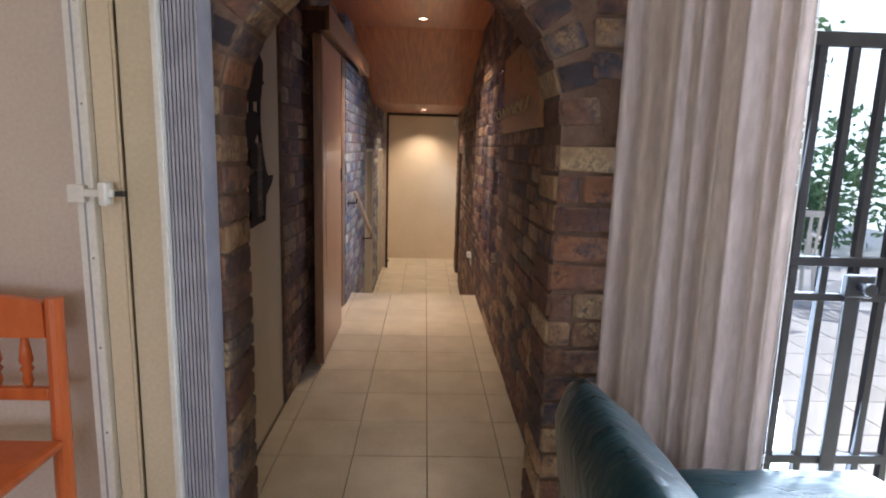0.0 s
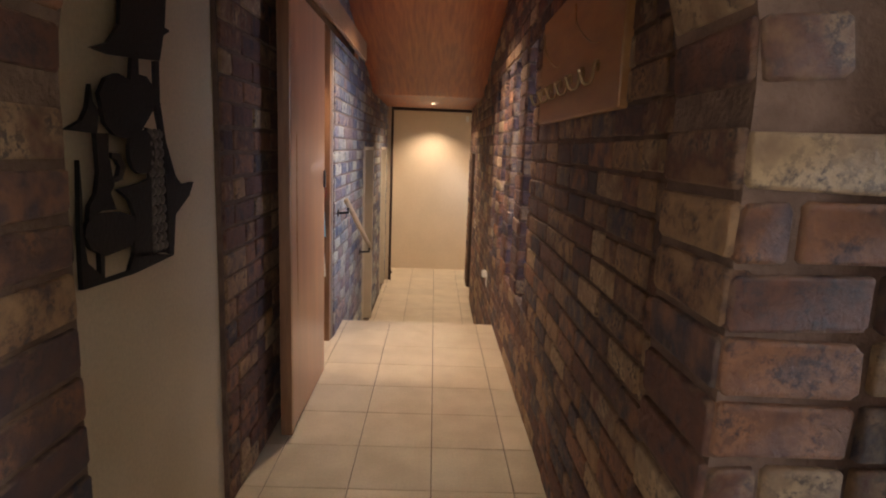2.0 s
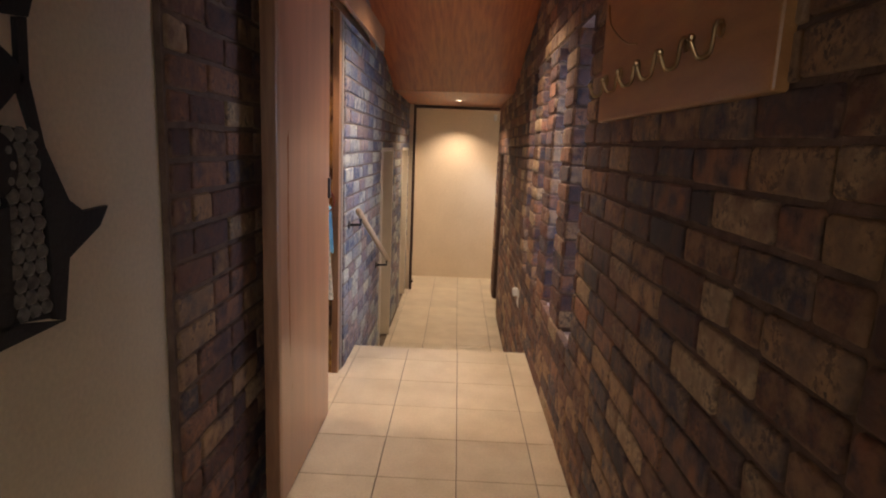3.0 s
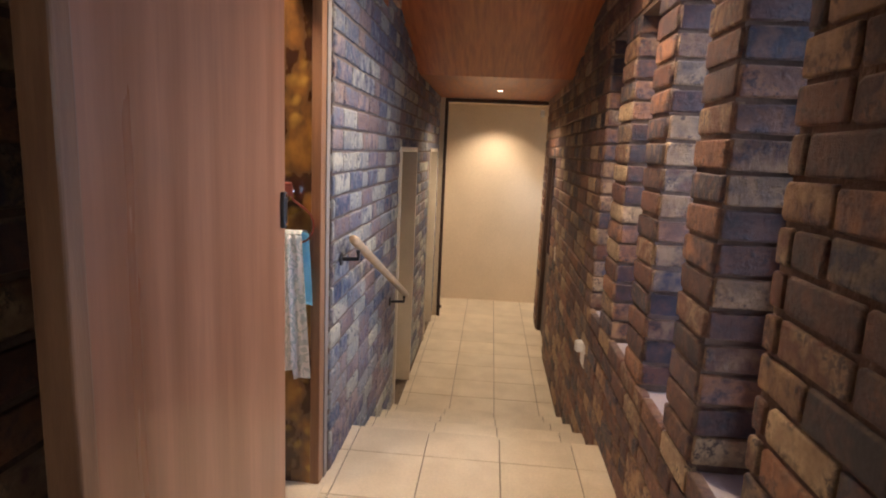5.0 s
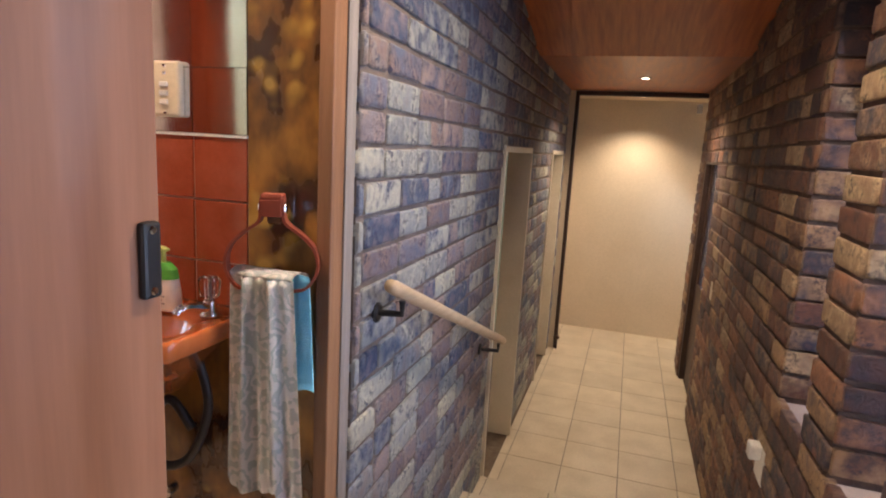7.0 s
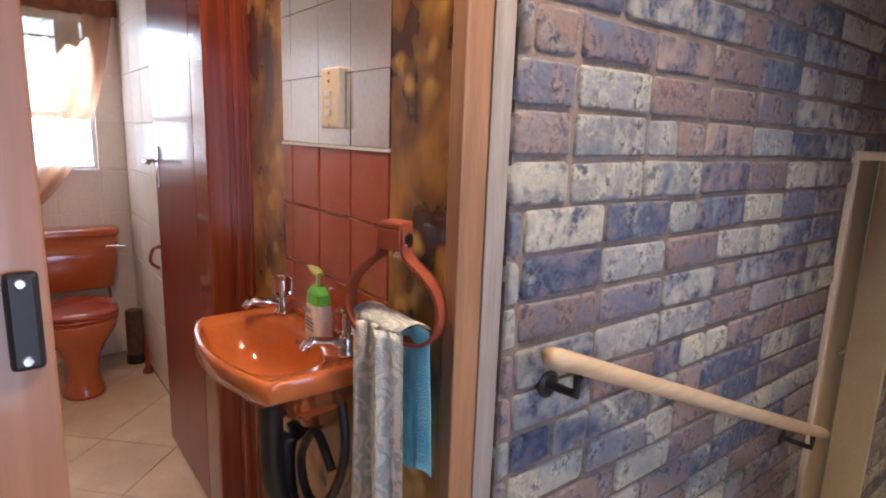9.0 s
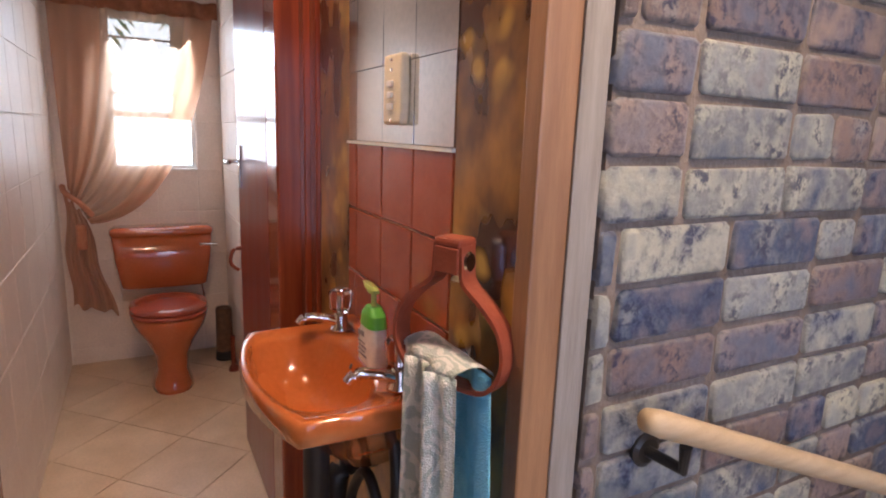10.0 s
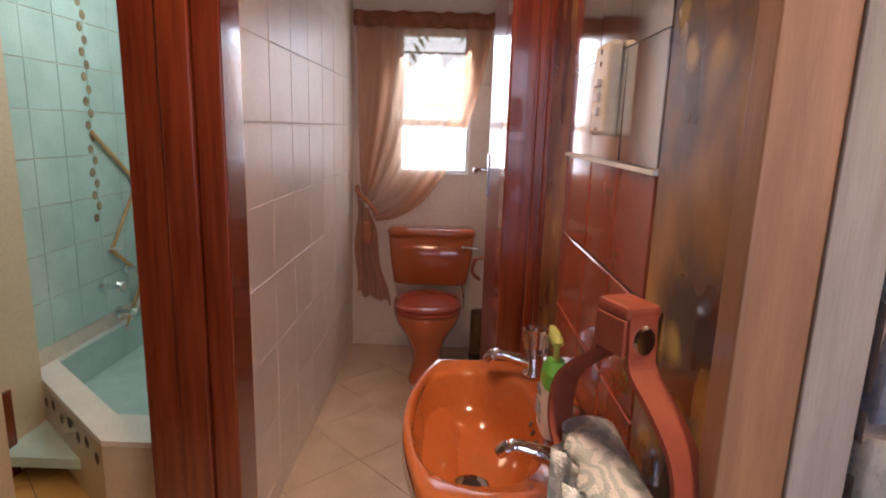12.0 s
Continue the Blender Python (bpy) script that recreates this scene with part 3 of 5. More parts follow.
# living room shell
structure("wall_living_north", boxes([(-4.0, -0.97, 4.645, 4.692, -0.1, 2.52), (0.602, 0.78, 4.72, 4.86, -0.1, 2.52), (0.78, 2.62, 4.72, 4.86, 2.2, 2.52), (2.62, 4.0, 4.72, 4.86, -0.1, 2.52)]), LIVINGPAINT, "pinkish beige painted living room wall")
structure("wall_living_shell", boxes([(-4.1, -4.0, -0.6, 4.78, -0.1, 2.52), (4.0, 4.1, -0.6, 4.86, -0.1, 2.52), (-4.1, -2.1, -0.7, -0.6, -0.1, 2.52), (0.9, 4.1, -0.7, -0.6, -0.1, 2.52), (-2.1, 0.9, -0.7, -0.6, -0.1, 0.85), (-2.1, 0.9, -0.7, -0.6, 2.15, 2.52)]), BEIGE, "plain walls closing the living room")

# washroom walls
YB = 7.835
wall_basin = structure("wall_basin", box(-4.05, -1.025, YB, 7.92, -0.1, 2.4), TILEGROUT, "washroom wall behind the basin")
wall_toilet_side = structure("wall_toilet_side", box(-3.915, -2.13, 6.90, 7.0, -0.1, 2.4), TILEGROUT, "white tiled toilet side wall")
WY0, WY1, WZ0, WZ1 = 7.27, 7.69, 1.08, 1.885
wall_window = structure("wall_window", boxes([(-4.05, -3.915, 5.4, WY0, -0.1, 2.4), (-4.05, -3.915, WY1, 7.834, -0.1, 2.4), (-4.05, -3.915, WY0, WY1, -0.1, WZ0), (-4.05, -3.915, WY0, WY1, WZ1, 2.4)]), TILEGROUT, "white tiled wall with a louvre window")
structure("ceiling_washroom", box(-4.05, -1.19, 5.4, 7.92, 2.4, 2.46), BEIGE, "plain washroom ceiling", "ceiling")
structure("wall_partition", boxes([(-2.13, -2.0, 6.2, 7.83, 2.06, 2.399), (-2.13, -2.0, 5.96, 6.2, -0.1, 2.399)]), BEIGE, "partition above the cubicle doors")
wall_vest = structure("wall_vestibule_south", box(-2.62, -1.185, 5.80, 5.96, -0.1, 2.4), BEIGE, "beige tiled bathroom wall")
wall_shower = structure("wall_shower", box(-3.914, -2.621, 5.75, 5.872, -0.1, 2.4), TILEGROUT, "pale teal tiled shower wall")

# ---- doors, frames and fixings of the passage ----
def ribbon(points, y0, y1, thick):
    """A flat strap whose line lies in the x-z plane."""
    bm = bmesh.new()
    pts = [Vector((x, 0, z)) for x, z in points]
    rows_ = []
    for i, p in enumerate(pts):
        d = (pts[min(i + 1, len(pts) - 1)] - pts[max(i - 1, 0)]).normalized()
        nn = Vector((d.z, 0, -d.x)) * thick / 2
        rows_.append([bm.verts.new((q.x, y, q.z)) for q, y in ((p - nn, y0), (p + nn, y0), (p + nn, y1), (p - nn, y1))])
    for a, b in zip(rows_, rows_[1:]):
        for i in range(4):
            bm.faces.new((a[i], a[(i + 1) % 4], b[(i + 1) % 4], b[i]))
    bm.faces.new(rows_[0]), bm.faces.new(rows_[-1][::-1])
    bmesh.ops.recalc_face_normals(bm, faces=bm.faces)
    return bm


def curve_points(pts, n=8):
    """A smooth line through the points."""
    out = []
    p = [Vector(q) for q in pts]
    for i in range(len(p) - 1):
        a, b, c, d = p[max(i - 1, 0)], p[i], p[i + 1], p[min(i + 2, len(p) - 1)]
        for k in range(n):
            t = k / n
            out.append(0.5 * ((2 * b) + (c - a) * t + (2 * a - 5 * b + 4 * c - d) * t * t + (3 * b - a - 3 * c + d) * t ** 3))
    return out + [p[-1]]


door = thing("sliding_door", "brown wood-veneer sliding door standing half open against brick", "door")
part("panel", box(-0.862, -0.822, 6.50, 7.262, 0.022, 1.985, 0.003), VENEER, door)
part("edge_strip", box(-0.868, -0.816, 6.462, 6.499, 0.022, 1.985, 0.004), MEDWOOD, door, "brown timber edge strip")
pull = part("handle", box(-0.824, -0.811, 7.226, 7.254, 1.105, 1.20, 0.005), BLACK, door, "black plastic pull handle")
for zz in (1.115, 1.19):
    part("screw", turned([(0.0055, 0), (0.004, 0.002)], face_matrix((-0.811, 7.240, zz), (0, 1, 0), (1, 0, 0)), 10), CHROME, pull)
track = thing("door_track_cover", "brown timber box covering the sliding door track", "track cover")
part("board", box(-0.79, -0.768, 6.44, 8.72, 1.995, 2.13, 0.003), MEDWOOD, track)
part("top_board", box(-0.925, -0.791, 6.44, 8.72, 2.10, 2.122), MEDWOOD, track)
part("end_cap", box(-0.925, -0.791, 6.44, 6.46, 1.995, 2.099), DARKWOOD, track)
part("rail", box(-0.856, -0.83, 6.47, 8.70, 1.99, 2.03), CHROME, track, "steel running rail")
structure("trim_door_jamb", boxes([(-1.022, -0.931, 7.837, 7.918, 0.0, 2.05), (-0.929, -0.893, 7.822, 7.918, 0.0, 2.05)], 0.003), MEDWOOD, "brown timber door jamb with a pale front edge", "door jamb")
# Greyer strip along the front edge of the brown jamb.
structure("trim_door_jamb_edge", box(-0.8928, -0.888, 7.876, 7.921, 0.0, 2.05, 0.0015), material("grey_edge_timber", (0.22, 0.19, 0.17), (0.31, 0.27, 0.24), 9, 0.6, 0.2, stretch=(5, 5, 0.4)), "greyish front edge of the timber jamb", "door jamb")
structure("trim_threshold", box(-1.18, -0.872, 6.98, 7.836, -0.006, 0.004), TILE, "tiled threshold under the sliding door", "threshold")

for i, (a, b) in enumerate(((9.50, 10.30), (11.27, 11.97))):
    d = tagged(new("door_%d" % (i + 1)), "cream steel door frame with a flush cream door", "door", kind="structure")
    part("door_frame", boxes([(-1.018, XLS + 0.018, a + 0.002, a + 0.032, LOW, 1.30), (-1.018, XLS + 0.018, b - 0.032, b - 0.002, LOW, 1.30), (-1.018, XLS + 0.018, a + 0.002, b - 0.002, 1.30, 1.333)], 0.004), CREAMPAINT, d)
    leaf = part("leaf", box(-1.075, -1.035, a - 0.03, b + 0.03, LOW, 1.36), CREAMPAINT, d)
    part("handle", tube([(-1.034, b - 0.1, 0.45), (-1.0, b - 0.1, 0.45), (-1.0, b - 0.2, 0.45)], 0.008), CHROME, leaf)
d = tagged(new("door_3"), "dark framed glazed door in the lower passage wall", "door", kind="structure")
part("door_frame", boxes([(XR + 0.01, XR + 0.12, 11.052, 11.10, LOW, 1.29), (XR + 0.01, XR + 0.12, 11.90, 11.948, LOW, 1.29), (XR + 0.01, XR + 0.12, 11.052, 11.948, 1.29, 1.338)], 0.004), STEELBROWN, d)
part("leaf", boxes([(XR + 0.05, XR + 0.09, 11.10, 11.90, LOW, 0.30), (XR + 0.05, XR + 0.09, 11.10, 11.18, 0.30, 1.29), (XR + 0.05, XR + 0.09, 11.82, 11.90, 0.30, 1.29)], 0.004), STEELBROWN, d)
part("pane", box(XR + 0.067, XR + 0.073, 11.18, 11.82, 0.30, 1.29), SMOKED, d).visible_shadow = False
bolt = thing("door_bolt", "small dark steel bolt low on the end frame", "bolt")
part("rod", tube([(-0.80, 12.19, LOW + 0.0), (-0.80, 12.19, LOW + 0.18)], 0.008), STEELBROWN, bolt)
part("keeper", box(-0.83, -0.775, 12.18, 12.199, LOW + 0.1, LOW + 0.13, 0.003), STEELBROWN, bolt)
sensor = thing("alarm_sensor", "small white alarm sensor in the upper lobby corner", "sensor")
part("body", box(0.21, 0.255, 12.28, 12.31, 1.72, 1.80, 0.006), WHITEPL, sensor)

# stairs
stairs = tagged(new("stairs"), "four shallow tiled steps down to the lower passage", "stairs", kind="structure")
for k in range(3):
    z = -0.1425 * (k + 1)
    part("step", box(-0.885, XR, STEPS[k], STEPS[k + 1] - 0.002, LOW - 0.1, z - 0.007), GROUT, stairs)
STEP_X = lines(-0.88, XR, -0.177, 0.332)
for k in range(3):
    z = -0.1425 * (k + 1)
    tile_plane(stairs, face_matrix((0, 0, z), (1, 0, 0), (0, 0, 1)), STEP_X, [STEPS[k], STEPS[k + 1] + 0.006], TILE)
for k in range(4):
    z = -0.1425 * k
    tile_plane(stairs, face_matrix((0, STEPS[k] + 0.006, z - 0.008), (-1, 0, 0), (0, 1, 0)), [-v for v in STEP_X[::-1]], [-0.134, 0], TILE)

# handrail
rail = thing("handrail", "pale round wooden handrail on black wall brackets", "handrail")
RA, RB = Vector((-0.805, 7.962, 0.968)), Vector((-0.785, 9.36, 0.395))
part("pole", tube([RA, RA.lerp(RB, 0.02), RA.lerp(RB, 0.98), RB], [0.016, 0.019, 0.019, 0.016], 20), POLE, rail, smooth=True)
for f in (0.06, 0.93):
    p = RA.lerp(RB, f)
    br = part("bracket", tube([p + Vector((0, 0, -0.024)), p + Vector((0, 0, -0.06)), Vector((XLS + 0.015, p.y, p.z - 0.065))], 0.009, 12), BLACK, rail, "black steel bracket")
    part("rose", turned([(0.028, 0), (0.028, 0.006), (0.02, 0.01)], face_matrix((XLS + 0.008, p.y, p.z - 0.065), (0, 1, 0), (1, 0, 0)), 18), BLACK, br)

# plug-in light on the right wall
plug = thing("wall_socket", "white wall socket with a small plug-in night light", "socket")
part("plate", box(XR - 0.012, XR + 0.0, 8.86, 8.98, 0.17, 0.30, 0.004), WHITEPL, plug)
part("plug", box(XR - 0.055, XR - 0.013, 8.89, 8.95, 0.25, 0.31, 0.01), WHITEPL, plug)
sw = thing("light_switch", "small cream switch plate on the brick wall", "switch")
part("plate", box(XR - 0.012, XR, 10.55, 10.63, 0.45, 0.57, 0.004), CREAMPL, sw)

# downlights
for x, y, z in ((-0.26, 7.97, 2.40), (-0.25, 11.25, 1.885), (-0.25, 12.62, 1.89)):
    dl = thing("downlight", "small recessed downlight with a bright warm face", "downlight", "passage downlights")
    part("ring", turned([(0.03, 0), (0.045, -0.001), (0.045, -0.006), (0.03, -0.008)], Matrix.Translation((x, y, z - 0.001)), 24, cap=False), CHROME, dl)
    part("lens", turned([(0.029, -0.003), (0.029, -0.005)], Matrix.Translation((x, y, z)), 20), LAMPGLOW, dl)

# coat rack
rack = thing("coat_rack", "honey-coloured wooden board with bent brass coat hooks", "coat rack")
part("board", box(XR - 0.034, XR - 0.004, 5.52, 6.66, 1.465, 1.90, 0.006), RACKWOOD, rack)
for i in range(6):
    y, z, x = 5.72 + i * 0.168, 1.575, XR - 0.036
    hk = part("hook", tube(curve_points([(x, y, z + 0.035), (x - 0.012, y, z + 0.03), (x - 0.018, y, z - 0.02), (x - 0.04, y, z - 0.03), (x - 0.055, y, z + 0.0)], 5), 0.005, 8), BRASS, rack, "bent brass hook", True)
    part("base", turned([(0.014, 0), (0.014, 0.004), (0.008, 0.007)], face_matrix((x, y, z + 0.02), (0, 1, 0), (-1, 0, 0)), 14), BRASS, hk)
    part("tip", turned([(0.003, -0.008), (0.008, -0.003), (0.008, 0.003), (0.003, 0.008)], Matrix.Translation((x - 0.055, y, z + 0.004)), 12), BRASS, hk)
for y0, y1 in ((5.72, 6.05), (6.25, 6.6)):
    part("wire", tube(curve_points([(XR - 0.04, y0, 1.66), (XR - 0.05, (y0 * 3 + y1) / 4, 1.68), (XR - 0.05, (y0 + y1 * 3) / 4, 1.76), (XR - 0.04, y1, 1.84)], 6), 0.0025, 6), BRASS, rack, "curved brass wire")

# wall ornament
orn = thing("wall_ornament", "black cut-out iron wall ornament with round holes and horns", "ornament")
ox = XL + 0.012


def blob(y, z, a, b, p=2.2, n=20):
    return [(q[0], q[1]) for q in super_ring(y, z, 0, a, b, p, n)]


def iron(name, pts):
    part(name, loft([[(ox + 0.01 + k * 0.01, y, z) for y, z in pts] for k in (0, 1)]), IRON, orn)


iron("crown", [(5.214, 1.517), (5.275, 1.537), (5.326, 1.584), (5.345, 1.70), (5.38, 1.76), (5.42, 1.71), (5.47, 1.83), (5.50, 1.72), (5.55, 1.69), (5.537, 1.619), (5.564, 1.615), (5.528, 1.597), (5.502, 1.533), (5.40, 1.523), (5.282, 1.514)])
iron("heart", [(5.23, 1.431), (5.258, 1.464), (5.305, 1.479), (5.358, 1.471), (5.369, 1.523), (5.396, 1.528), (5.395, 1.488), (5.43, 1.487), (5.47, 1.463), (5.486, 1.438), (5.445, 1.401), (5.395, 1.36), (5.329, 1.34), (5.277, 1.348), (5.244, 1.372)])
iron("horn_edge", [(5.477, 1.529), (5.498, 1.532), (5.493, 1.438), (5.516, 1.336), (5.565, 1.244), (5.601, 1.221), (5.676, 1.224), (5.647, 1.188), (5.555, 1.143), (5.533, 1.036), (5.509, 1.045), (5.511, 1.141), (5.506, 1.229), (5.5, 1.336), (5.472, 1.423)])
iron("wing", [(5.11, 1.353), (5.165, 1.373), (5.187, 1.40), (5.201, 1.446), (5.205, 1.412), (5.225, 1.393), (5.212, 1.349), (5.151, 1.352)])
iron("lower_edge", [(5.146, 1.296), (5.148, 1.228), (5.143, 1.148), (5.151, 1.091), (5.211, 1.044), (5.307, 1.041), (5.332, 1.075), (5.43, 1.061), (5.533, 1.036), (5.327, 1.03), (5.129, 1.04), (5.132, 1.15)])
iron("stem", [(5.208, 1.35), (5.254, 1.35), (5.25, 1.31), (5.265, 1.24), (5.249, 1.224), (5.268, 1.186), (5.215, 1.19), (5.164, 1.177), (5.171, 1.204), (5.198, 1.228), (5.211, 1.272)])
iron("drum", [(5.156, 1.167), (5.177, 1.186), (5.282, 1.181), (5.341, 1.164), (5.347, 1.118), (5.323, 1.096), (5.217, 1.093), (5.169, 1.115), (5.146, 1.147)])
iron("disc", blob(5.395, 1.31, 0.06, 0.052))
iron("fin", [(5.278, 1.23), (5.382, 1.238), (5.43, 1.248), (5.417, 1.057), (5.331, 1.068), (5.347, 1.164), (5.324, 1.204)])
iron("hook", [(5.263, 1.31), (5.296, 1.307), (5.317, 1.279), (5.299, 1.25), (5.256, 1.244), (5.257, 1.252), (5.283, 1.26), (5.293, 1.28), (5.28, 1.295), (5.262, 1.299)])
iron("leg", [(5.196, 1.104), (5.213, 1.10), (5.207, 1.045), (5.194, 1.06)])
part("mesh_backing", loft([[(ox + 0.010 + k * 0.004, y, z) for y, z in ((5.426, 1.062), (5.51, 1.047), (5.492, 1.36), (5.424, 1.368))] for k in (0, 1)]), IRON, orn)
SCALE = material("dull_grey_metal", (0.06, 0.055, 0.05), (0.15, 0.135, 0.12), 30, 0.45, 0.2)
for i in range(13):
    for k in range(3):
        part("scale", turned([(0.014, 0), (0.010, 0.005), (0.003, 0.007)], face_matrix((ox + 0.0142, 5.438 + 0.026 * k + (0.0 if i % 2 else 0.006), 1.072 + i * 0.0235), (0, 1, 0), (1, 0, 0)), 6), SCALE, orn)

# ---- washroom ----
# wall panels beside and behind the basin
structure("wall_marbled_near", box(-1.11, -0.93, YB - 0.009, YB - 0.001, 0.0, 2.06), MARBLE, "gold and brown marbled wall panel", "wall panel")
structure("wall_marbled_far", box(-1.86, -1.622, YB - 0.009, YB - 0.001, 0.0, 2.06), MARBLE, "gold and brown marbled wall panel", "wall panel")
structure("wall_marbled_under", box(-1.621, -1.111, YB - 0.009, YB - 0.001, 0.0, 0.858), MARBLE, "gold and brown marbled wall panel under the basin", "wall panel")
red_back = structure("wall_red_grout", box(-1.621, -1.111, YB - 0.006, YB - 0.001, 0.859, 1.305), PINKGROUT, "red tiled splashback", "splashback")
F = face_matrix((0, YB - 0.011, 0), (1, 0, 0), (0, -1, 0))
tile_plane(red_back, F, [-1.62, -1.564, -1.414, -1.263, -1.112], [0.86, 1.005, 1.154, 1.304], REDTILE, 0.004, 0.006)
mirror_back = structure("wall_mirror_backing", box(-1.621, -1.111, YB - 0.006, YB - 0.001, 1.308, 2.10), BLACK, "dark backing of the mirror tiles", "splashback")
cols, levels = [-1.62, -1.564, -1.414, -1.263, -1.112], [1.308, 1.456, 1.606, 1.756, 1.906, 2.10]
for a, b in zip(cols, cols[1:]):
    for c, d in zip(levels, levels[1:]):
        ob = part("mirror_tile", box(-(b - a) / 2 + 0.0008, (b - a) / 2 - 0.0008, -(d - c) / 2 + 0.0008, (d - c) / 2 - 0.0008, -0.004, 0.0), MIRROR, mirror_back)
        ob.matrix_world = F @ Matrix.Translation(((a + b) / 2, (c + d) / 2, 0)) @ Euler((rng.uniform(-0.006, 0.006), rng.uniform(-0.006, 0.006), 0)).to_matrix().to_4x4()
part("trim", box(-1.621, -1.111, YB - 0.015, YB - 0.006, 1.301, 1.307), WHITEPL, red_back)

# toilet cubicle tiles
us = lines(2.13, 3.913, 2.13, 0.25)
tile_plane(wall_toilet_side, face_matrix((0, 7.0025, 0), (-1, 0, 0), (0, 1, 0)), us, lines(0.0, 2.4, 0.085, 0.2525), WHITETILE, 0.0035, 0.006)
tile_plane(wall_window, face_matrix((-3.9125, 0, 0), (0, 1, 0), (1, 0, 0)), [7.01, 7.27, 7.48, 7.69, 7.83], [0, 0.085, 0.3375, 0.59, 0.8425, 1.08, 1.35, 1.6, 1.885, 2.1, 2.4], WHITETILE, 0.0035, 0.006,
           skip=lambda u, v: WY0 < u < WY1 and WZ0 < v < WZ1)
tile_plane(wall_basin, face_matrix((0, YB - 0.007, 0), (1, 0, 0), (0, -1, 0)), lines(-3.905, -2.14, -3.9, 0.25), lines(0.0, 2.4, 0.085, 0.2525), WHITETILE, 0.0035, 0.006)

# cubicle door frames and leaf
frames = structure("trim_cubicle_frame", boxes([(-2.128, -1.985, 7.735, 7.826, 0, 2.05), (-2.13, -1.985, 6.745, 6.845, 0, 2.05), (-2.13, -1.97, 6.846, 6.93, 0, 2.05), (-2.128, -1.985, 6.931, 7.005, 0, 2.05), (-2.128, -1.985, 6.2, 7.826, 2.051, 2.12)], 0.006), REDWOOD, "glossy red mahogany cubicle door frames", "door frame")
part("casing", boxes([(-1.984, -1.93, 7.80, 7.828, 0, 2.06), (-1.929, -1.865, 7.815, 7.83, 0, 2.06)], 0.004), REDWOOD, frames)
part("strike_plate", box(-2.08, -2.04, 6.738, 6.746, 1.04, 1.16, 0.002), BLACK, frames)
wd = thing("cubicle_door", "glossy dark red timber door standing open with chrome lever", "door")
part("leaf", box(-2.70, -2.129, 7.735, 7.775, 0.012, 2.03, 0.003), material("dark_red_door_gloss", (0.16, 0.02, 0.018), (0.21, 0.03, 0.022), 5, 0.3, 0.015, stretch=(4, 4, 0.4), gloss=0.25), wd)
hp = part("handle", tube(curve_points([(-2.64, 7.734, 1.20), (-2.64, 7.69, 1.20), (-2.62, 7.68, 1.20), (-2.54, 7.68, 1.20)], 5), 0.008, 10), CHROME, wd, "chrome lever handle", True)
part("backplate", box(-2.66, -2.62, 7.728, 7.734, 1.10, 1.26, 0.002), CHROME, hp)
part("robe_hook", tube(curve_points([(-2.66, 7.733, 0.86), (-2.66, 7.70, 0.85), (-2.66, 7.69, 0.80), (-2.66, 7.72, 0.77)], 5), 0.007, 10), STRAP, wd, "red hook")

# basin
BX, BYC = -1.345, 7.70


def basin_outer(z, grow=0.0):
    """A rectangle with tight corners and a bowed front edge."""
    out = []
    for i in range(56):
        t = 2 * math.pi * i / 56
        c, s = math.cos(t), math.sin(t)
        k = 1 / max(abs(c), abs(s))
        u, v = c * k, s * k
        if v > 0:
            y = 7.70 + v * 0.122
        else:
            y = 7.70 + v * (0.122 + grow + 0.045 * (1 - u * u))
        out.append((BX + u * (0.225 + grow) * (1 + 0.02 * (1 - v * v)), y, z))
    return out


def bowl(a, b, z, dy=0.0):
    return super_ring(BX, 7.655 + dy, z, a, b, 2.5, 56)


basin = thing("wash_basin", "small glossy rust-orange ceramic wall-hung wash basin", "basin")
part("bowl", loft([super_ring(BX, 7.76, 0.70, 0.09, 0.06, 3, 56), super_ring(BX, 7.73, 0.76, 0.14, 0.09, 3, 56), basin_outer(0.835, -0.03), basin_outer(0.845, -0.004), basin_outer(0.848), basin_outer(0.882), basin_outer(0.888, -0.003), basin_outer(0.889, -0.008), basin_outer(0.886, -0.018),
                   bowl(0.192, 0.107, 0.884), bowl(0.184, 0.10, 0.872), bowl(0.165, 0.085, 0.82), bowl(0.12, 0.06, 0.783), bowl(0.05, 0.03, 0.772), bowl(0.012, 0.012, 0.772)]), CERAMIC, basin, smooth=True)
part("back_ledge", box(BX - 0.222, BX + 0.222, 7.792, 7.824, 0.885, 0.905, 0.007), CERAMIC, basin)
part("drain", turned([(0.012, -0.004), (0.018, 0.0), (0.026, 0.002), (0.03, 0.0)], Matrix.Translation((BX + 0.03, 7.648, 0.7765)), 24), CHROME, basin, "chrome waste")
# Thin black discs stand in for the shade inside the plug and overflow openings.
part("plug_hole_dark_disc", turned([(0.016, 0), (0.014, 0.001)], Matrix.Translation((BX + 0.03, 7.648, 0.7785)), 18), BLACK, basin)
for i in range(3):
    part("overflow_dark_disc", turned([(0.006, 0), (0.005, 0.001)], face_matrix((BX - 0.03 + 0.03 * i, 7.748, 0.857), (1, 0, 0), (0, -0.85, 0.5)), 12), BLACK, basin)
trap = part("waste_pipe", tube(curve_points([(BX + 0.03, 7.66, 0.77), (BX + 0.03, 7.66, 0.60), (BX + 0.03, 7.68, 0.50), (BX + 0.0, 7.71, 0.46), (BX - 0.05, 7.72, 0.50), (BX - 0.06, 7.73, 0.60), (BX - 0.07, 7.78, 0.62), (BX - 0.07, 7.82, 0.62)], 5), 0.026, 12), BLACK, basin, "black plastic waste trap", True)
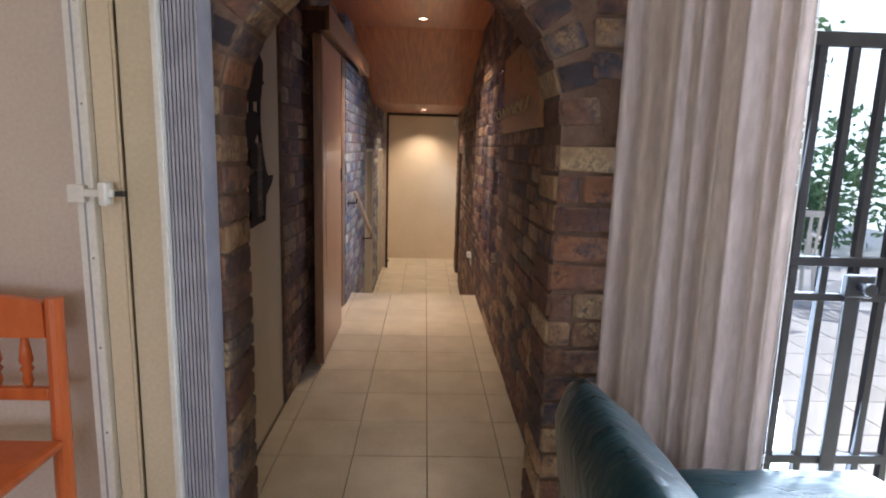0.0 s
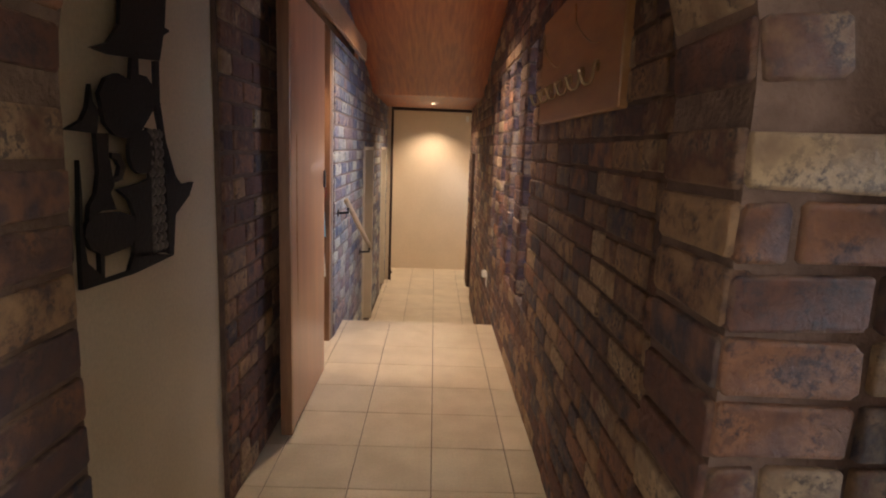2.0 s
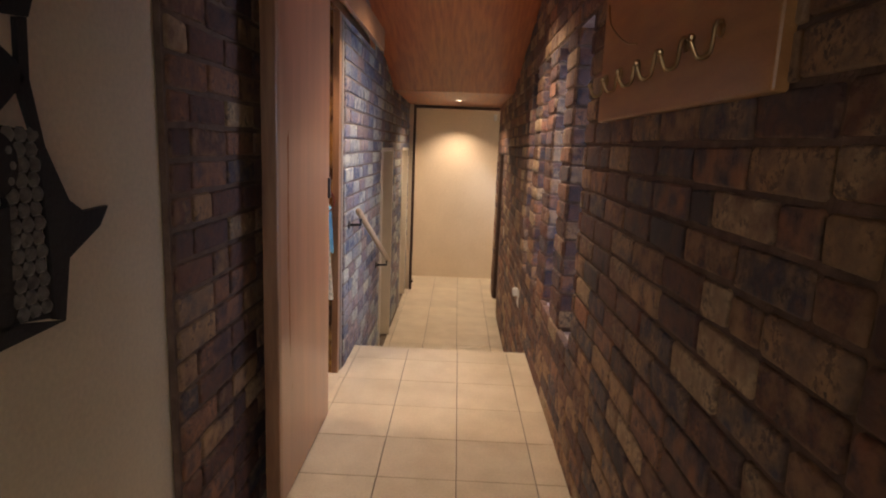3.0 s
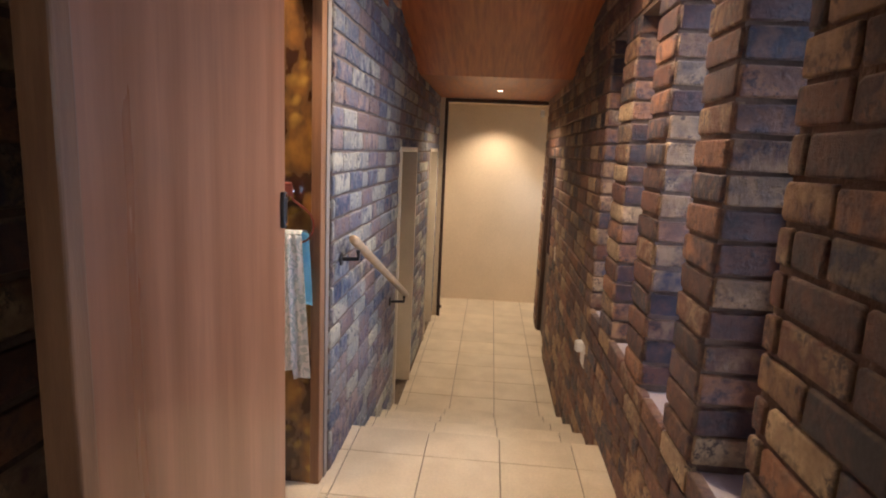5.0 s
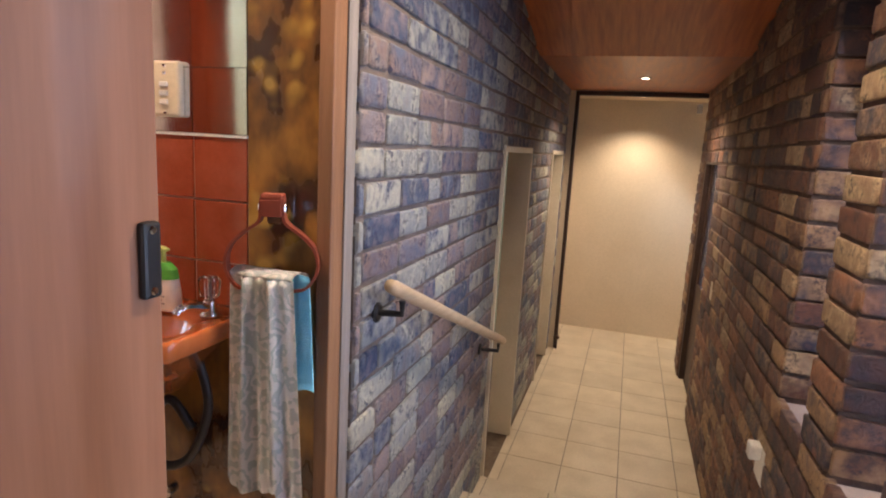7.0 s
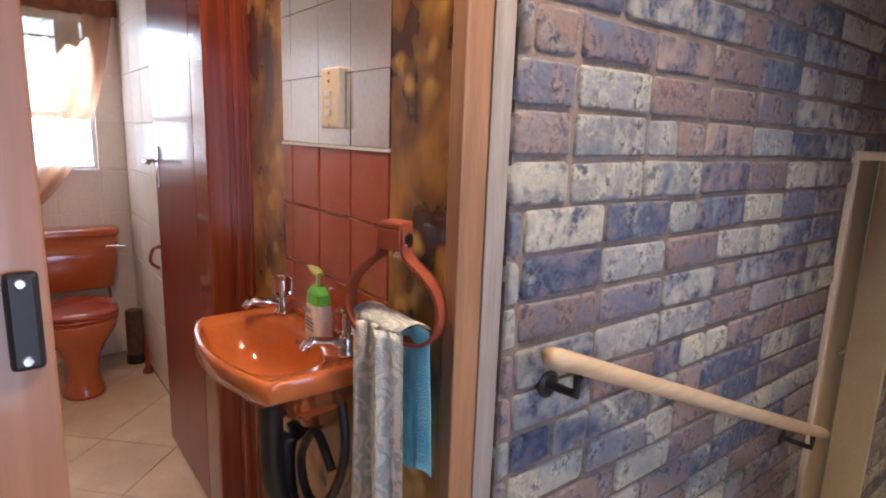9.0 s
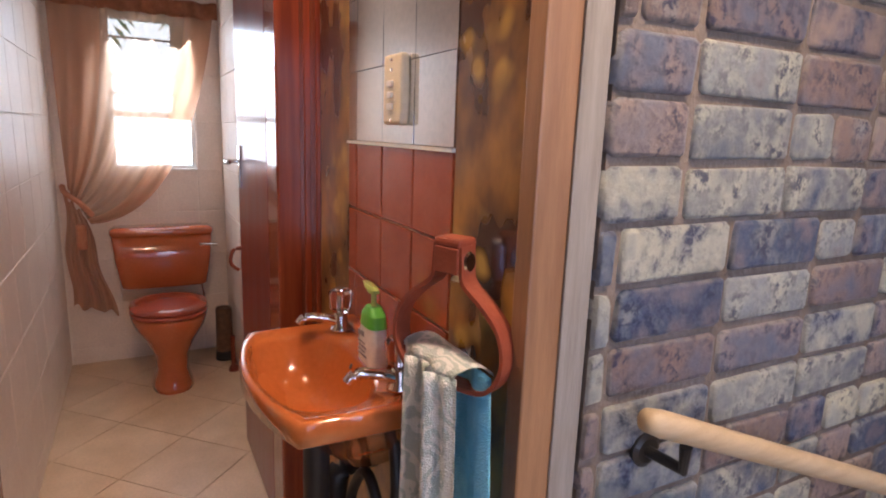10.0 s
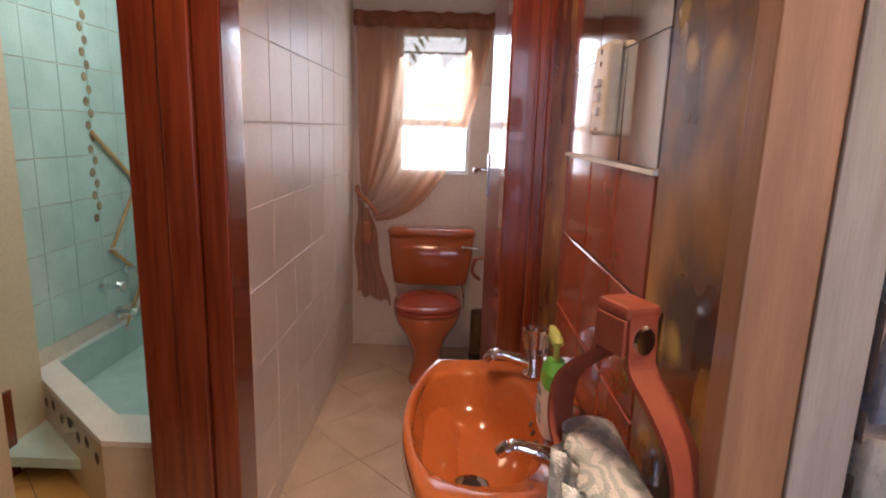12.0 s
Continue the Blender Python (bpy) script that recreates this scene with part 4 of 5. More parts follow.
part("hose", tube(curve_points([(BX + 0.12, 7.78, 0.78), (BX + 0.16, 7.77, 0.66), (BX + 0.12, 7.75, 0.53), (BX + 0.04, 7.74, 0.50), (BX + 0.0, 7.74, 0.58), (BX + 0.06, 7.75, 0.67), (BX + 0.12, 7.76, 0.6)], 6), 0.011, 10), BLACK, basin, smooth=True)
part("valve", turned([(0.018, 0), (0.018, 0.03), (0.010, 0.034)], face_matrix((BX + 0.02, 7.80, 0.40), (1, 0, 0), (0, -1, 0)), 16), CHROME, basin)


def tap(x):
    t = thing("basin_tap", "chrome pillar tap with a clear crystal head", "tap", "basin taps")
    y, z = 7.768, 0.889
    part("body", turned([(0.022, 0), (0.022, 0.006), (0.016, 0.012), (0.015, 0.035), (0.011, 0.042)], Matrix.Translation((x, y, z)), 20), CHROME, t, smooth=True)
    part("spout", tube(curve_points([(x, y, z + 0.02), (x - 0.006, y - 0.04, z + 0.032), (x - 0.012, y - 0.075, z + 0.036), (x - 0.015, y - 0.09, z + 0.022)], 6), [0.012] * 6 + [0.010] * 6 + [0.009] * 7, 12), CHROME, t, smooth=True)
    bm = bmesh.new()
    rings = []
    for r, h in ((0.013, 0.043), (0.021, 0.05), (0.024, 0.075), (0.025, 0.088), (0.02, 0.094)):
        rings.append([bm.verts.new((x + (r + (0.002 if i % 2 else 0)) * math.cos(2 * math.pi * i / 16), y + (r + (0.002 if i % 2 else 0)) * math.sin(2 * math.pi * i / 16), z + h)) for i in range(16)])
    for a, b in zip(rings, rings[1:]):
        for i in range(16):
            bm.faces.new((a[i], a[(i + 1) % 16], b[(i + 1) % 16], b[i]))
    bm.faces.new(rings[0][::-1]), bm.faces.new(rings[-1])
    part("head", bm, CRYSTAL, t, "clear faceted acrylic head")
    part("stem", turned([(0.006, 0.042), (0.006, 0.088)], Matrix.Translation((x, y, z)), 12), CHROME, t)
    part("cap", turned([(0.012, 0.0942), (0.011, 0.097), (0.004, 0.098)], Matrix.Translation((x, y, z)), 16), CHROME, t)


tap(-1.505), tap(-1.175)

soap = thing("soap_dispenser", "white soap bottle with green shoulder and lime pump", "soap bottle")
SX, SY, SZ = -1.325, 7.775, 0.9
part("bottle", loft([super_ring(SX, SY, SZ - 0.012 + h, a, b, 3, 28) for h, a, b in ((0, 0.034, 0.018), (0.006, 0.038, 0.021), (0.06, 0.036, 0.021), (0.10, 0.031, 0.019))]), WHITEPL, soap, smooth=False)
part("shoulder", loft([super_ring(SX, SY, SZ - 0.012 + h, a, b, 3, 28) for h, a, b in ((0.1005, 0.032, 0.020), (0.13, 0.028, 0.018), (0.145, 0.017, 0.014), (0.15, 0.013, 0.013))]), GREEN, soap, "green plastic shoulder")
pump = part("pump", tube([(SX, SY, SZ + 0.137), (SX, SY, SZ + 0.172)], 0.005, 10), LIME, soap, "lime pump head")
part("nozzle", loft([super_ring(SX, SY, SZ + 0.172, 0.012, 0.010, 2.4, 16), super_ring(SX - 0.01, SY, SZ + 0.18, 0.024, 0.010, 2.4, 16), super_ring(SX - 0.02, SY, SZ + 0.187, 0.026, 0.007, 2.4, 16)]), LIME, pump)
part("badge", box(SX - 0.02, SX + 0.004, SY - 0.0225, SY - 0.02, SZ + 0.062, SZ + 0.076, 0.001), INK, soap)
for i in range(4):
    part("print_bar", box(SX - 0.022, SX + 0.016 - 0.006 * (i % 2), SY - 0.0225, SY - 0.0208, SZ + 0.012 + 0.011 * i, SZ + 0.016 + 0.011 * i), INK, soap)

soap.matrix_world = Matrix.Translation((SX + 0.02, -0.006, 0.888)) @ Matrix.Diagonal((1.15, 1, 0.77, 1)) @ Matrix.Translation((-SX, 0, -0.888))
# shaver socket
ss = thing("shaver_socket", "ivory wall plate with small toggle switches", "socket")
part("plate", box(-1.364, -1.282, YB - 0.03, YB - 0.011, 1.342, 1.468, 0.006), CREAMPL, ss)
for zz in (1.375, 1.395, 1.415):
    part("toggle", box(-1.335, -1.312, YB - 0.036, YB - 0.0301, zz - 0.006, zz + 0.006, 0.002), WHITEPL, ss)
for zz in (1.35, 1.44, 1.457):
    part("screw", turned([(0.004, 0), (0.003, 0.0015)], face_matrix((-1.323, YB - 0.0305, zz), (1, 0, 0), (0, -1, 0)), 10), CHROME, ss)

# towel ring and towel
ring = thing("towel_ring", "orange leather strap towel ring on a chrome peg", "towel ring")
CX = -0.998
half = [(0.028, 1.19), (0.03, 1.16), (0.036, 1.125), (0.075, 1.095), (0.11, 1.06), (0.124, 1.02), (0.12, 0.98), (0.095, 0.945), (0.06, 0.935), (0.0, 0.933)]
full = [(-x, z) for x, z in half] + [(x, z) for x, z in half[::-1][1:]]
full = [(x, 1.19 - (1.19 - z) * 0.8) for x, z in full]
loop = [(p.x, p.z) for p in curve_points([(CX + x, 0, z) for x, z in full], 5)]
part("strap", ribbon(loop, 7.765, 7.805, 0.007), STRAP, ring)
part("saddle", box(CX - 0.03, CX + 0.03, 7.762, 7.812, 1.185, 1.20, 0.005), STRAP, ring)
part("saddle_front", box(CX - 0.027, CX + 0.027, 7.761, 7.766, 1.15, 1.187, 0.002), STRAP, ring)
part("peg", turned([(0.013, 0), (0.015, 0.004), (0.015, 0.07), (0.011, 0.076)], face_matrix((CX + 0.038, 7.785, 1.168), (0, 1, 0), (-1, 0, 0)), 18), CHROME, ring)
part("mount", box(CX - 0.02, CX + 0.02, 7.80, 7.825, 1.13, 1.19, 0.004), CHROME, ring)

ring.matrix_world = Matrix.Translation((CX - 0.012, 7.775, -0.012)) @ Matrix.Rotation(radians(22), 4, "Z") @ Matrix.Diagonal((0.8, 0.8, 1, 1)) @ Matrix.Translation((-CX, -7.785, 0))
towel = thing("hand_towel", "grey-green swirl patterned hand towel with bright blue reverse", "towel")


def towel_front(u, v):
    spread = 0.078 + 0.028 * v
    x = CX - 0.02 + (u - 0.5) * 2 * spread + 0.012 * v
    fold = 0.010 * math.sin(u * 15 + 1.2 * v) + 0.006 * math.sin(u * 31 + 2)
    drop = 0.45 + (0.05 if u > 0.72 else 0.025 * math.sin(u * 4)) - 0.02 * u
    return (x, 7.735 + fold - 0.004 * v, 1.006 - v * (drop + 0.045))


def towel_over(u, v):
    x = CX - 0.02 + (u - 0.5) * 2 * (0.078 + 0.006 * v)
    a = math.pi * v
    return (x, 7.77 - 0.033 * math.cos(a) + 0.005 * math.sin(u * 15) * (1 - v), 1.004 + 0.016 * math.sin(a))


def towel_back(u, v):
    x = CX - 0.015 + (u - 0.5) * 2 * 0.085 + 0.014 * v
    return (x, 7.792 + 0.006 * math.sin(u * 13 + v), 1.0 - v * 0.27 + 0.012 * math.sin(u * 9))


part("front_fall", sheet(towel_front, 40, 30, 0.004), TOWEL, towel, smooth=True)
part("fold", sheet(towel_over, 40, 8, 0.004), TOWEL, towel, smooth=True)
part("back_fall", sheet(towel_back, 30, 16, 0.004), TOWELBLUE, towel, "bright blue reverse side", True)

# toilet
wc = thing("toilet", "rust-red ceramic close-coupled toilet with matching seat", "toilet")
TY = 7.487
part("pedestal", loft([super_ring(-3.47, TY, z, a, b, 2.3, 32) for z, a, b in ((0.0, 0.17, 0.10), (0.02, 0.165, 0.096), (0.1, 0.13, 0.075), (0.18, 0.135, 0.085), (0.26, 0.17, 0.12), (0.33, 0.205, 0.165), (0.375, 0.215, 0.178), (0.39, 0.21, 0.172))]), CERAMIC_DARK, wc, smooth=True)
part("neck", box(-3.76, -3.60, TY - 0.10, TY + 0.10, 0.22, 0.40, 0.02), CERAMIC_DARK, wc)
part("seat", loft([super_ring(-3.47, TY, z, a, b, 2.3, 36) for z, a, b in ((0.393, 0.205, 0.172), (0.396, 0.215, 0.182), (0.41, 0.215, 0.182), (0.414, 0.205, 0.172))]), SEATPL, wc, smooth=True)
part("lid", loft([super_ring(-3.475, TY, z, a, b, 2.3, 36) for z, a, b in ((0.417, 0.205, 0.175), (0.42, 0.215, 0.183), (0.432, 0.212, 0.18), (0.441, 0.16, 0.13), (0.443, 0.05, 0.04))]), SEATPL, wc, smooth=True)
cis = part("cistern", loft([super_ring(-3.812, TY, z, a, b, 7, 40) for z, a, b in ((0.445, 0.072, 0.20), (0.455, 0.078, 0.215), (0.60, 0.085, 0.238), (0.735, 0.088, 0.248))]), CERAMIC_DARK, wc, smooth=True)
part("cistern_lid", loft([super_ring(-3.81, TY, z, a, b, 6, 40) for z, a, b in ((0.737, 0.09, 0.252), (0.745, 0.094, 0.257), (0.765, 0.093, 0.256), (0.778, 0.08, 0.24), (0.781, 0.05, 0.2))]), CERAMIC_DARK, cis, smooth=True)
part("flush_lever", tube([(-3.722, TY + 0.185, 0.685), (-3.70, TY + 0.185, 0.685), (-3.695, TY + 0.20, 0.685), (-3.69, TY + 0.27, 0.68)], [0.009, 0.009, 0.007, 0.005], 10), CHROME, cis, "chrome flush lever")
part("supply_pipe", tube(curve_points([(-3.82, TY + 0.19, 0.45), (-3.82, TY + 0.20, 0.36), (-3.86, TY + 0.20, 0.28), (-3.905, TY + 0.20, 0.26)], 5), 0.008, 8), CHROME, wc)
brush = thing("toilet_brush", "brown plastic toilet brush holder standing on the floor", "toilet brush")
part("holder", turned([(0.045, 0), (0.047, 0.01), (0.043, 0.30), (0.040, 0.31)], Matrix.Translation((-3.70, 7.775, 0.0)), 22), material("brown_woven_plastic", (0.10, 0.05, 0.025), (0.16, 0.08, 0.04), 40, 0.5, 0.3), brush)
part("foot", turned([(0.05, 0), (0.05, 0.05), (0.0475, 0.055)], Matrix.Translation((-3.70, 7.775, 0.0)), 22), BLACK, brush)
plunger = thing("drain_plunger", "small orange plunger beside the brush holder", "plunger")
part("stick", tube([(-3.50, 7.795, 0.03), (-3.505, 7.795, 0.20)], 0.012, 10), STRAP, plunger)
part("cup", turned([(0.026, 0), (0.024, 0.02), (0.013, 0.035)], Matrix.Translation((-3.50, 7.795, 0)), 16), STRAP, plunger)

# window with louvres
win = tagged(new("window_1"), "white steel louvre window with glass blades", "window", kind="structure")
fx0, fx1 = -3.985, -3.95
zt, zm = WZ1 - 0.0, 1.37
part("window_frame", boxes([(fx0, fx1, WY0, WY0 + 0.022, WZ0, WZ1), (fx0, fx1, WY1 - 0.022, WY1, WZ0, WZ1), (fx0, fx1, WY0 + 0.022, WY1 - 0.022, WZ0, WZ0 + 0.022), (fx0, fx1, WY0 + 0.022, WY1 - 0.022, WZ1 - 0.022, WZ1), (fx0, fx1, WY0 + 0.022, WY1 - 0.022, zm - 0.012, zm + 0.014)], 0.002), WHITEPL, win)
for i in range(5):
    z = zm + 0.02 + i * 0.096
    b = box(-0.003, 0.003, WY0 + 0.024, WY1 - 0.024, -0.05, 0.05)
    ob = part("pane", b, PANE, win)
    ob.matrix_world = Matrix.Translation((-3.967, 0, z + 0.045)) @ Matrix.Rotation(radians(18), 4, "Y")
    ob.visible_shadow = False
    part("blade_edge", box(-3.955, -3.947, WY0 + 0.022, WY1 - 0.022, z - 0.007, z + 0.003), GATE, win)
part("pane", box(-3.970, -3.965, WY0 + 0.023, WY1 - 0.023, WZ0 + 0.023, zm - 0.013), PANE, win).visible_shadow = False
part("latch", boxes([(-3.95, -3.935, 7.40, 7.56, zm + 0.004, zm + 0.012), (-3.95, -3.925, 7.40, 7.412, zm - 0.006, zm + 0.02), (-3.95, -3.925, 7.548, 7.56, zm - 0.006, zm + 0.02)], 0.002), GATE, win)
part("window_sill", box(-3.945, -3.905, WY0 + 0.001, WY1 - 0.001, WZ0 - 0.004, WZ0 + 0.006), WHITEPL, win)

# sheer curtain
cur = thing("sheer_curtain", "sheer brown voile curtain swept aside with a frilled tail", "curtain")


def bez(a, b, c, d, t):
    return a * (1 - t) ** 3 + 3 * b * t * (1 - t) ** 2 + 3 * c * t * t * (1 - t) + d * t ** 3


def swag(u, v):
    ys = (7.035 + 0.765 * u, 7.04 + 0.70 * u, 7.05 + 0.50 * u, 7.06 + 0.09 * u)
    zs = (1.935, 1.60 - 0.15 * u, 1.25 - 0.45 * u, 0.98 - 0.19 * u)
    fold = 0.012 * math.sin(u * 52 + 2 * v) * (0.4 + 0.8 * v) + 0.008 * math.sin(u * 23 + 1)
    return (-3.862 + fold, bez(*ys, v), bez(*zs, v))


def tail(u, v):
    y = 7.035 + (0.09 + 0.12 * v) * u + 0.01 * math.sin(v * 9)
    z = 0.96 - 0.12 * u - v * (0.61 - 0.06 * u) + 0.012 * math.sin(u * 18)
    return (-3.852 + 0.016 * math.sin(u * 24 + 3 * v) * (0.5 + v), y, z)


part("swag", sheet(lambda u, v: swag(u * 0.30, v), 50, 30), SHEER, cur, smooth=True)
part("veil", sheet(lambda u, v: swag(0.30 + 0.52 * u, v), 60, 30), SHEER_THIN, cur, smooth=True)
part("right_gather", sheet(lambda u, v: swag(0.82 + 0.18 * u, v), 30, 30), SHEER, cur, smooth=True)
part("tail", sheet(tail, 40, 24), SHEER, cur, smooth=True)
part("valance", sheet(lambda u, v: (-3.845 + 0.009 * math.sin(u * 60) + 0.01 * math.sin(v * 3.1), 7.02 + 0.80 * u, 1.975 - 0.085 * v + 0.004 * math.sin(u * 40)), 80, 4, 0.003), VALANCE, cur, "rust gathered heading band", True)
part("tie_back", tube(curve_points([(-3.905, 7.03, 0.99), (-3.84, 7.05, 0.96), (-3.825, 7.11, 0.91), (-3.85, 7.16, 0.84)], 5), 0.014, 10), VALANCE, cur)
part("tassel", box(-3.845, -3.81, 7.08, 7.13, 0.66, 0.80, 0.014), VALANCE, cur)

# bath corner
bath = thing("corner_bath", "cream tiled corner bath with a white ledge", "bath")
poly = [(-2.615, 5.965), (-2.18, 6.47), (-2.18, 6.893), (-3.90, 6.893), (-3.90, 5.884), (-2.63, 5.884)]
inn = [(-2.80, 5.905), (-2.36, 6.42), (-2.36, 6.80), (-3.80, 6.80), (-3.80, 5.91), (-2.90, 5.90)]
part("panel", loft([[(x, y, z) for x, y in poly] for z in (0.0, 0.282)], cap=False), material("cream_bath_panel", (0.58, 0.50, 0.38), (0.64, 0.56, 0.44), 5, 0.3, 0.03), bath)
part("ledge", loft([[(x, y, 0.283) for x, y in poly], [(x, y, 0.302) for x, y in poly], [(x, y, 0.302) for x, y in inn], [(x, y, 0.29) for x, y in inn]], cap=False), WHITEPL, bath, "white ledge")
part("tub_side", loft([[(x, y, 0.29) for x, y in inn], [(x, y, 0.12) for x, y in inn]], cap=False), TEALTILE, bath, "pale teal tub lining")
part("tub_base", box(-3.82, -2.35, 5.89, 6.82, 0.08, 0.12), TEALTILE, bath)
for i in range(7):
    a, b = Vector((*poly[0], 0)), Vector((*poly[1], 0))
    p = a.lerp(b, (i + 0.5) / 7)
    part("flower_motif", turned([(0.022, 0), (0.016, 0.002)], face_matrix((p.x + 0.003, p.y - 0.003, 0.22 + 0.02 * (i % 2)), (b - a).normalized(), (0.757, -0.653, 0)), 10), DARKWOOD, bath)
tile_plane(wall_shower, face_matrix((0, 5.878, 0), (-1, 0, 0), (0, 1, 0)), lines(2.63, 3.905, 2.63, 0.2), lines(0.37, 2.4, 0.37, 0.2), TEALTILE, 0.003, 0.006)
tile_plane(wall_window, face_matrix((-3.909, 0, 0), (0, 1, 0), (1, 0, 0)), lines(5.89, 6.89, 5.89, 0.2), lines(0.37, 2.4, 0.37, 0.2), TEALTILE, 0.003, 0.006)
BORDER = material("brown_flower_print", (0.20, 0.13, 0.07), (0.34, 0.26, 0.15), 30, 0.4, 0.05)
for i in range(26):
    z = 0.87 + i * 0.055
    part("flower_motif", turned([(0.022, 0), (0.017, 0.0015)], face_matrix((-3.205 - 0.028 * (i % 2), 5.8795, z), (1, 0, 0), (0, 1, 0)), 9), BORDER, wall_shower)
rk = thing("folding_rack", "zigzag bamboo folding rack on the shower wall", "rack")
zig = [(-3.20, 1.28), (-3.55, 1.02), (-3.27, 0.70), (-3.55, 0.50), (-3.32, 0.26), (-3.50, 0.16)]
for k, ((a, za), (b, zb)) in enumerate(zip(zig, zig[1:])):
    part("slat", tube([(a, 5.893 + 0.008 * (k % 2), za), (b, 5.893 + 0.008 * (k % 2), zb)], 0.013, 8, 0.5), BAMBOO, rk)
for (a, za) in zig[1:-1]:
    part("peg", tube([(a, 5.879, za), (a, 5.95, za + 0.01)], 0.007, 8), WHITEPL, rk, "white peg")
for x, z in ((-3.19, 0.53), (-3.41, 0.57), (-3.31, 0.36)):
    tp = thing("bath_tap", "chrome wall-mounted bath tap", "tap", "bath taps")
    part("body", turned([(0.03, 0), (0.03, 0.01), (0.014, 0.015), (0.014, 0.08)], face_matrix((x, 5.8785, z), (1, 0, 0), (0, 1, 0)), 16), CHROME, tp)
    part("knob", turned([(0.028, 0.08), (0.032, 0.09), (0.028, 0.115), (0.02, 0.118)], face_matrix((x, 5.8785, z), (1, 0, 0), (0, 1, 0)), 10), CHROME, tp)
structure("trim_vestibule_red", box(-2.44, -2.36, 5.961, 5.975, 0.0, 0.34), REDWOOD, "dark red timber trim by the bathroom wall", "trim")
stop = thing("door_stop", "small chrome door stop on the bathroom floor", "door stop")
part("body", turned([(0.02, 0), (0.02, 0.025), (0.012, 0.03)], Matrix.Translation((-2.50, 6.03, 0.0)), 14), CHROME, stop)

# ---- living room ----
con = thing("concertina_door", "grey-white vinyl concertina door folded beside the arch", "folding door")
bm = bmesh.new()
n = 17
for i in range(n):
    x = -0.885 + 0.088 * i / n
    add_box(bm, x, x + 0.0046, 4.585 + (0.006 if i % 2 else 0), 4.685, 0.02, 2.1)
part("folds", bm, RIBBED, con)
part("lead_post", box(-0.905, -0.888, 4.56, 4.685, 0.02, 2.1, 0.003), WHITEPL, con)
part("cream_panel", box(-1.010, -0.906, 4.61, 4.64, 0.0, 2.1, 0.002), PLASTER, con, "cream side panel")
part("bead", tube([(-1.016, 4.600, 0.0), (-1.016, 4.600, 2.1)], 0.004, 8), PLASTER, con)
part("tan_strip", box(-1.078, -1.022, 4.60, 4.635, 0.0, 2.1, 0.002), BEIGE, con)
post = part("edge_post", box(-1.125, -1.08, 4.575, 4.635, 0.0, 2.1, 0.004), WHITEPL, con, "white aluminium edge post")
part("groove", box(-1.105, -1.101, 4.572, 4.5745, 0.0, 2.1), RIBBED, post)
for z in (0.55, 0.80, 1.05, 1.45, 1.7):
    part("screw", turned([(0.004, 0), (0.003, 0.0015)], face_matrix((-1.092, 4.5745, z), (1, 0, 0), (0, -1, 0)), 10), CHROME, post)
lt = part("latch", boxes([(-1.135, -1.09, 4.55, 4.574, 1.20, 1.245), (-1.09, -1.015, 4.545, 4.575, 1.215, 1.235), (-1.045, -1.025, 4.53, 4.575, 1.195, 1.255)], 0.004), WHITEPL, con, "white plastic latch")
part("bolt", box(-1.014, -0.99, 4.552, 4.568, 1.218, 1.232, 0.002), BLACK, lt)

chair = thing("wooden_chair", "orange varnished pine chair with turned back spindles", "chair")
CXR, CYB = -1.15, 4.50
w = 0.43
for x in (CXR - 0.02, CXR - w + 0.02):
    part("back_post", tube([(x, CYB, 0.0), (x, CYB, 0.45), (x, CYB + 0.02, 0.955)], [0.022, 0.024, 0.022], 12), PINE, chair)
    part("leg", tube([(x, CYB - 0.38, 0.0), (x, CYB - 0.38, 0.553)], [0.014, 0.02], 12), PINE, chair)
part("top_rail", loft([[(CXR - 0.04 - (w - 0.08) * i / 10, CYB + yy, zz + (0.02 * math.sin(math.pi * i / 10) if zz > 0.9 else 0)) for yy, zz in ((0.0, 0.85), (0.024, 0.85), (0.024, 0.945), (0.0, 0.945))] for i in range(11)]), PINE, chair)
part("lower_rail", box(CXR - w + 0.035, CXR - 0.035, CYB - 0.008, CYB + 0.018, 0.68, 0.715, 0.006), PINE, chair)
for i in range(4):
    x = CXR - 0.095 - i * 0.08
    part("spindle", turned([(0.009, 0.716), (0.014, 0.735), (0.010, 0.755), (0.017, 0.765), (0.010, 0.776), (0.017, 0.788), (0.013, 0.82), (0.008, 0.85)], Matrix.Translation((x, CYB + 0.005, 0)), 14), PINE, chair, smooth=True)
part("seat", box(CXR - w, CXR, CYB - 0.42, CYB - 0.021, 0.555, 0.58, 0.01), PINE, chair)
part("stretcher", box(CXR - w + 0.03, CXR - 0.03, CYB - 0.39, CYB - 0.37, 0.2, 0.225, 0.004), PINE, chair)

drape = thing("curtain", "cream cloth curtain hanging in deep folds beside the archway", "curtain")


def drape_fn(u, v):
    x = 0.268 + 0.47 * u + 0.01 * math.sin(v * 3 + u * 5)
    y = 4.50 + 0.019 * math.sin(u * 44 + 6 * u * u + 0.9 * math.sin(v * 3 + u * 4)) * (0.5 + 0.5 * math.sin(u * 9 + 1) ** 2) + 0.022 * math.sin(u * 19 + 1 + v) - 0.02 * v
    return (x - 0.03 * v * (1 - u) * 0.5, y, 2.45 - v * 2.41)


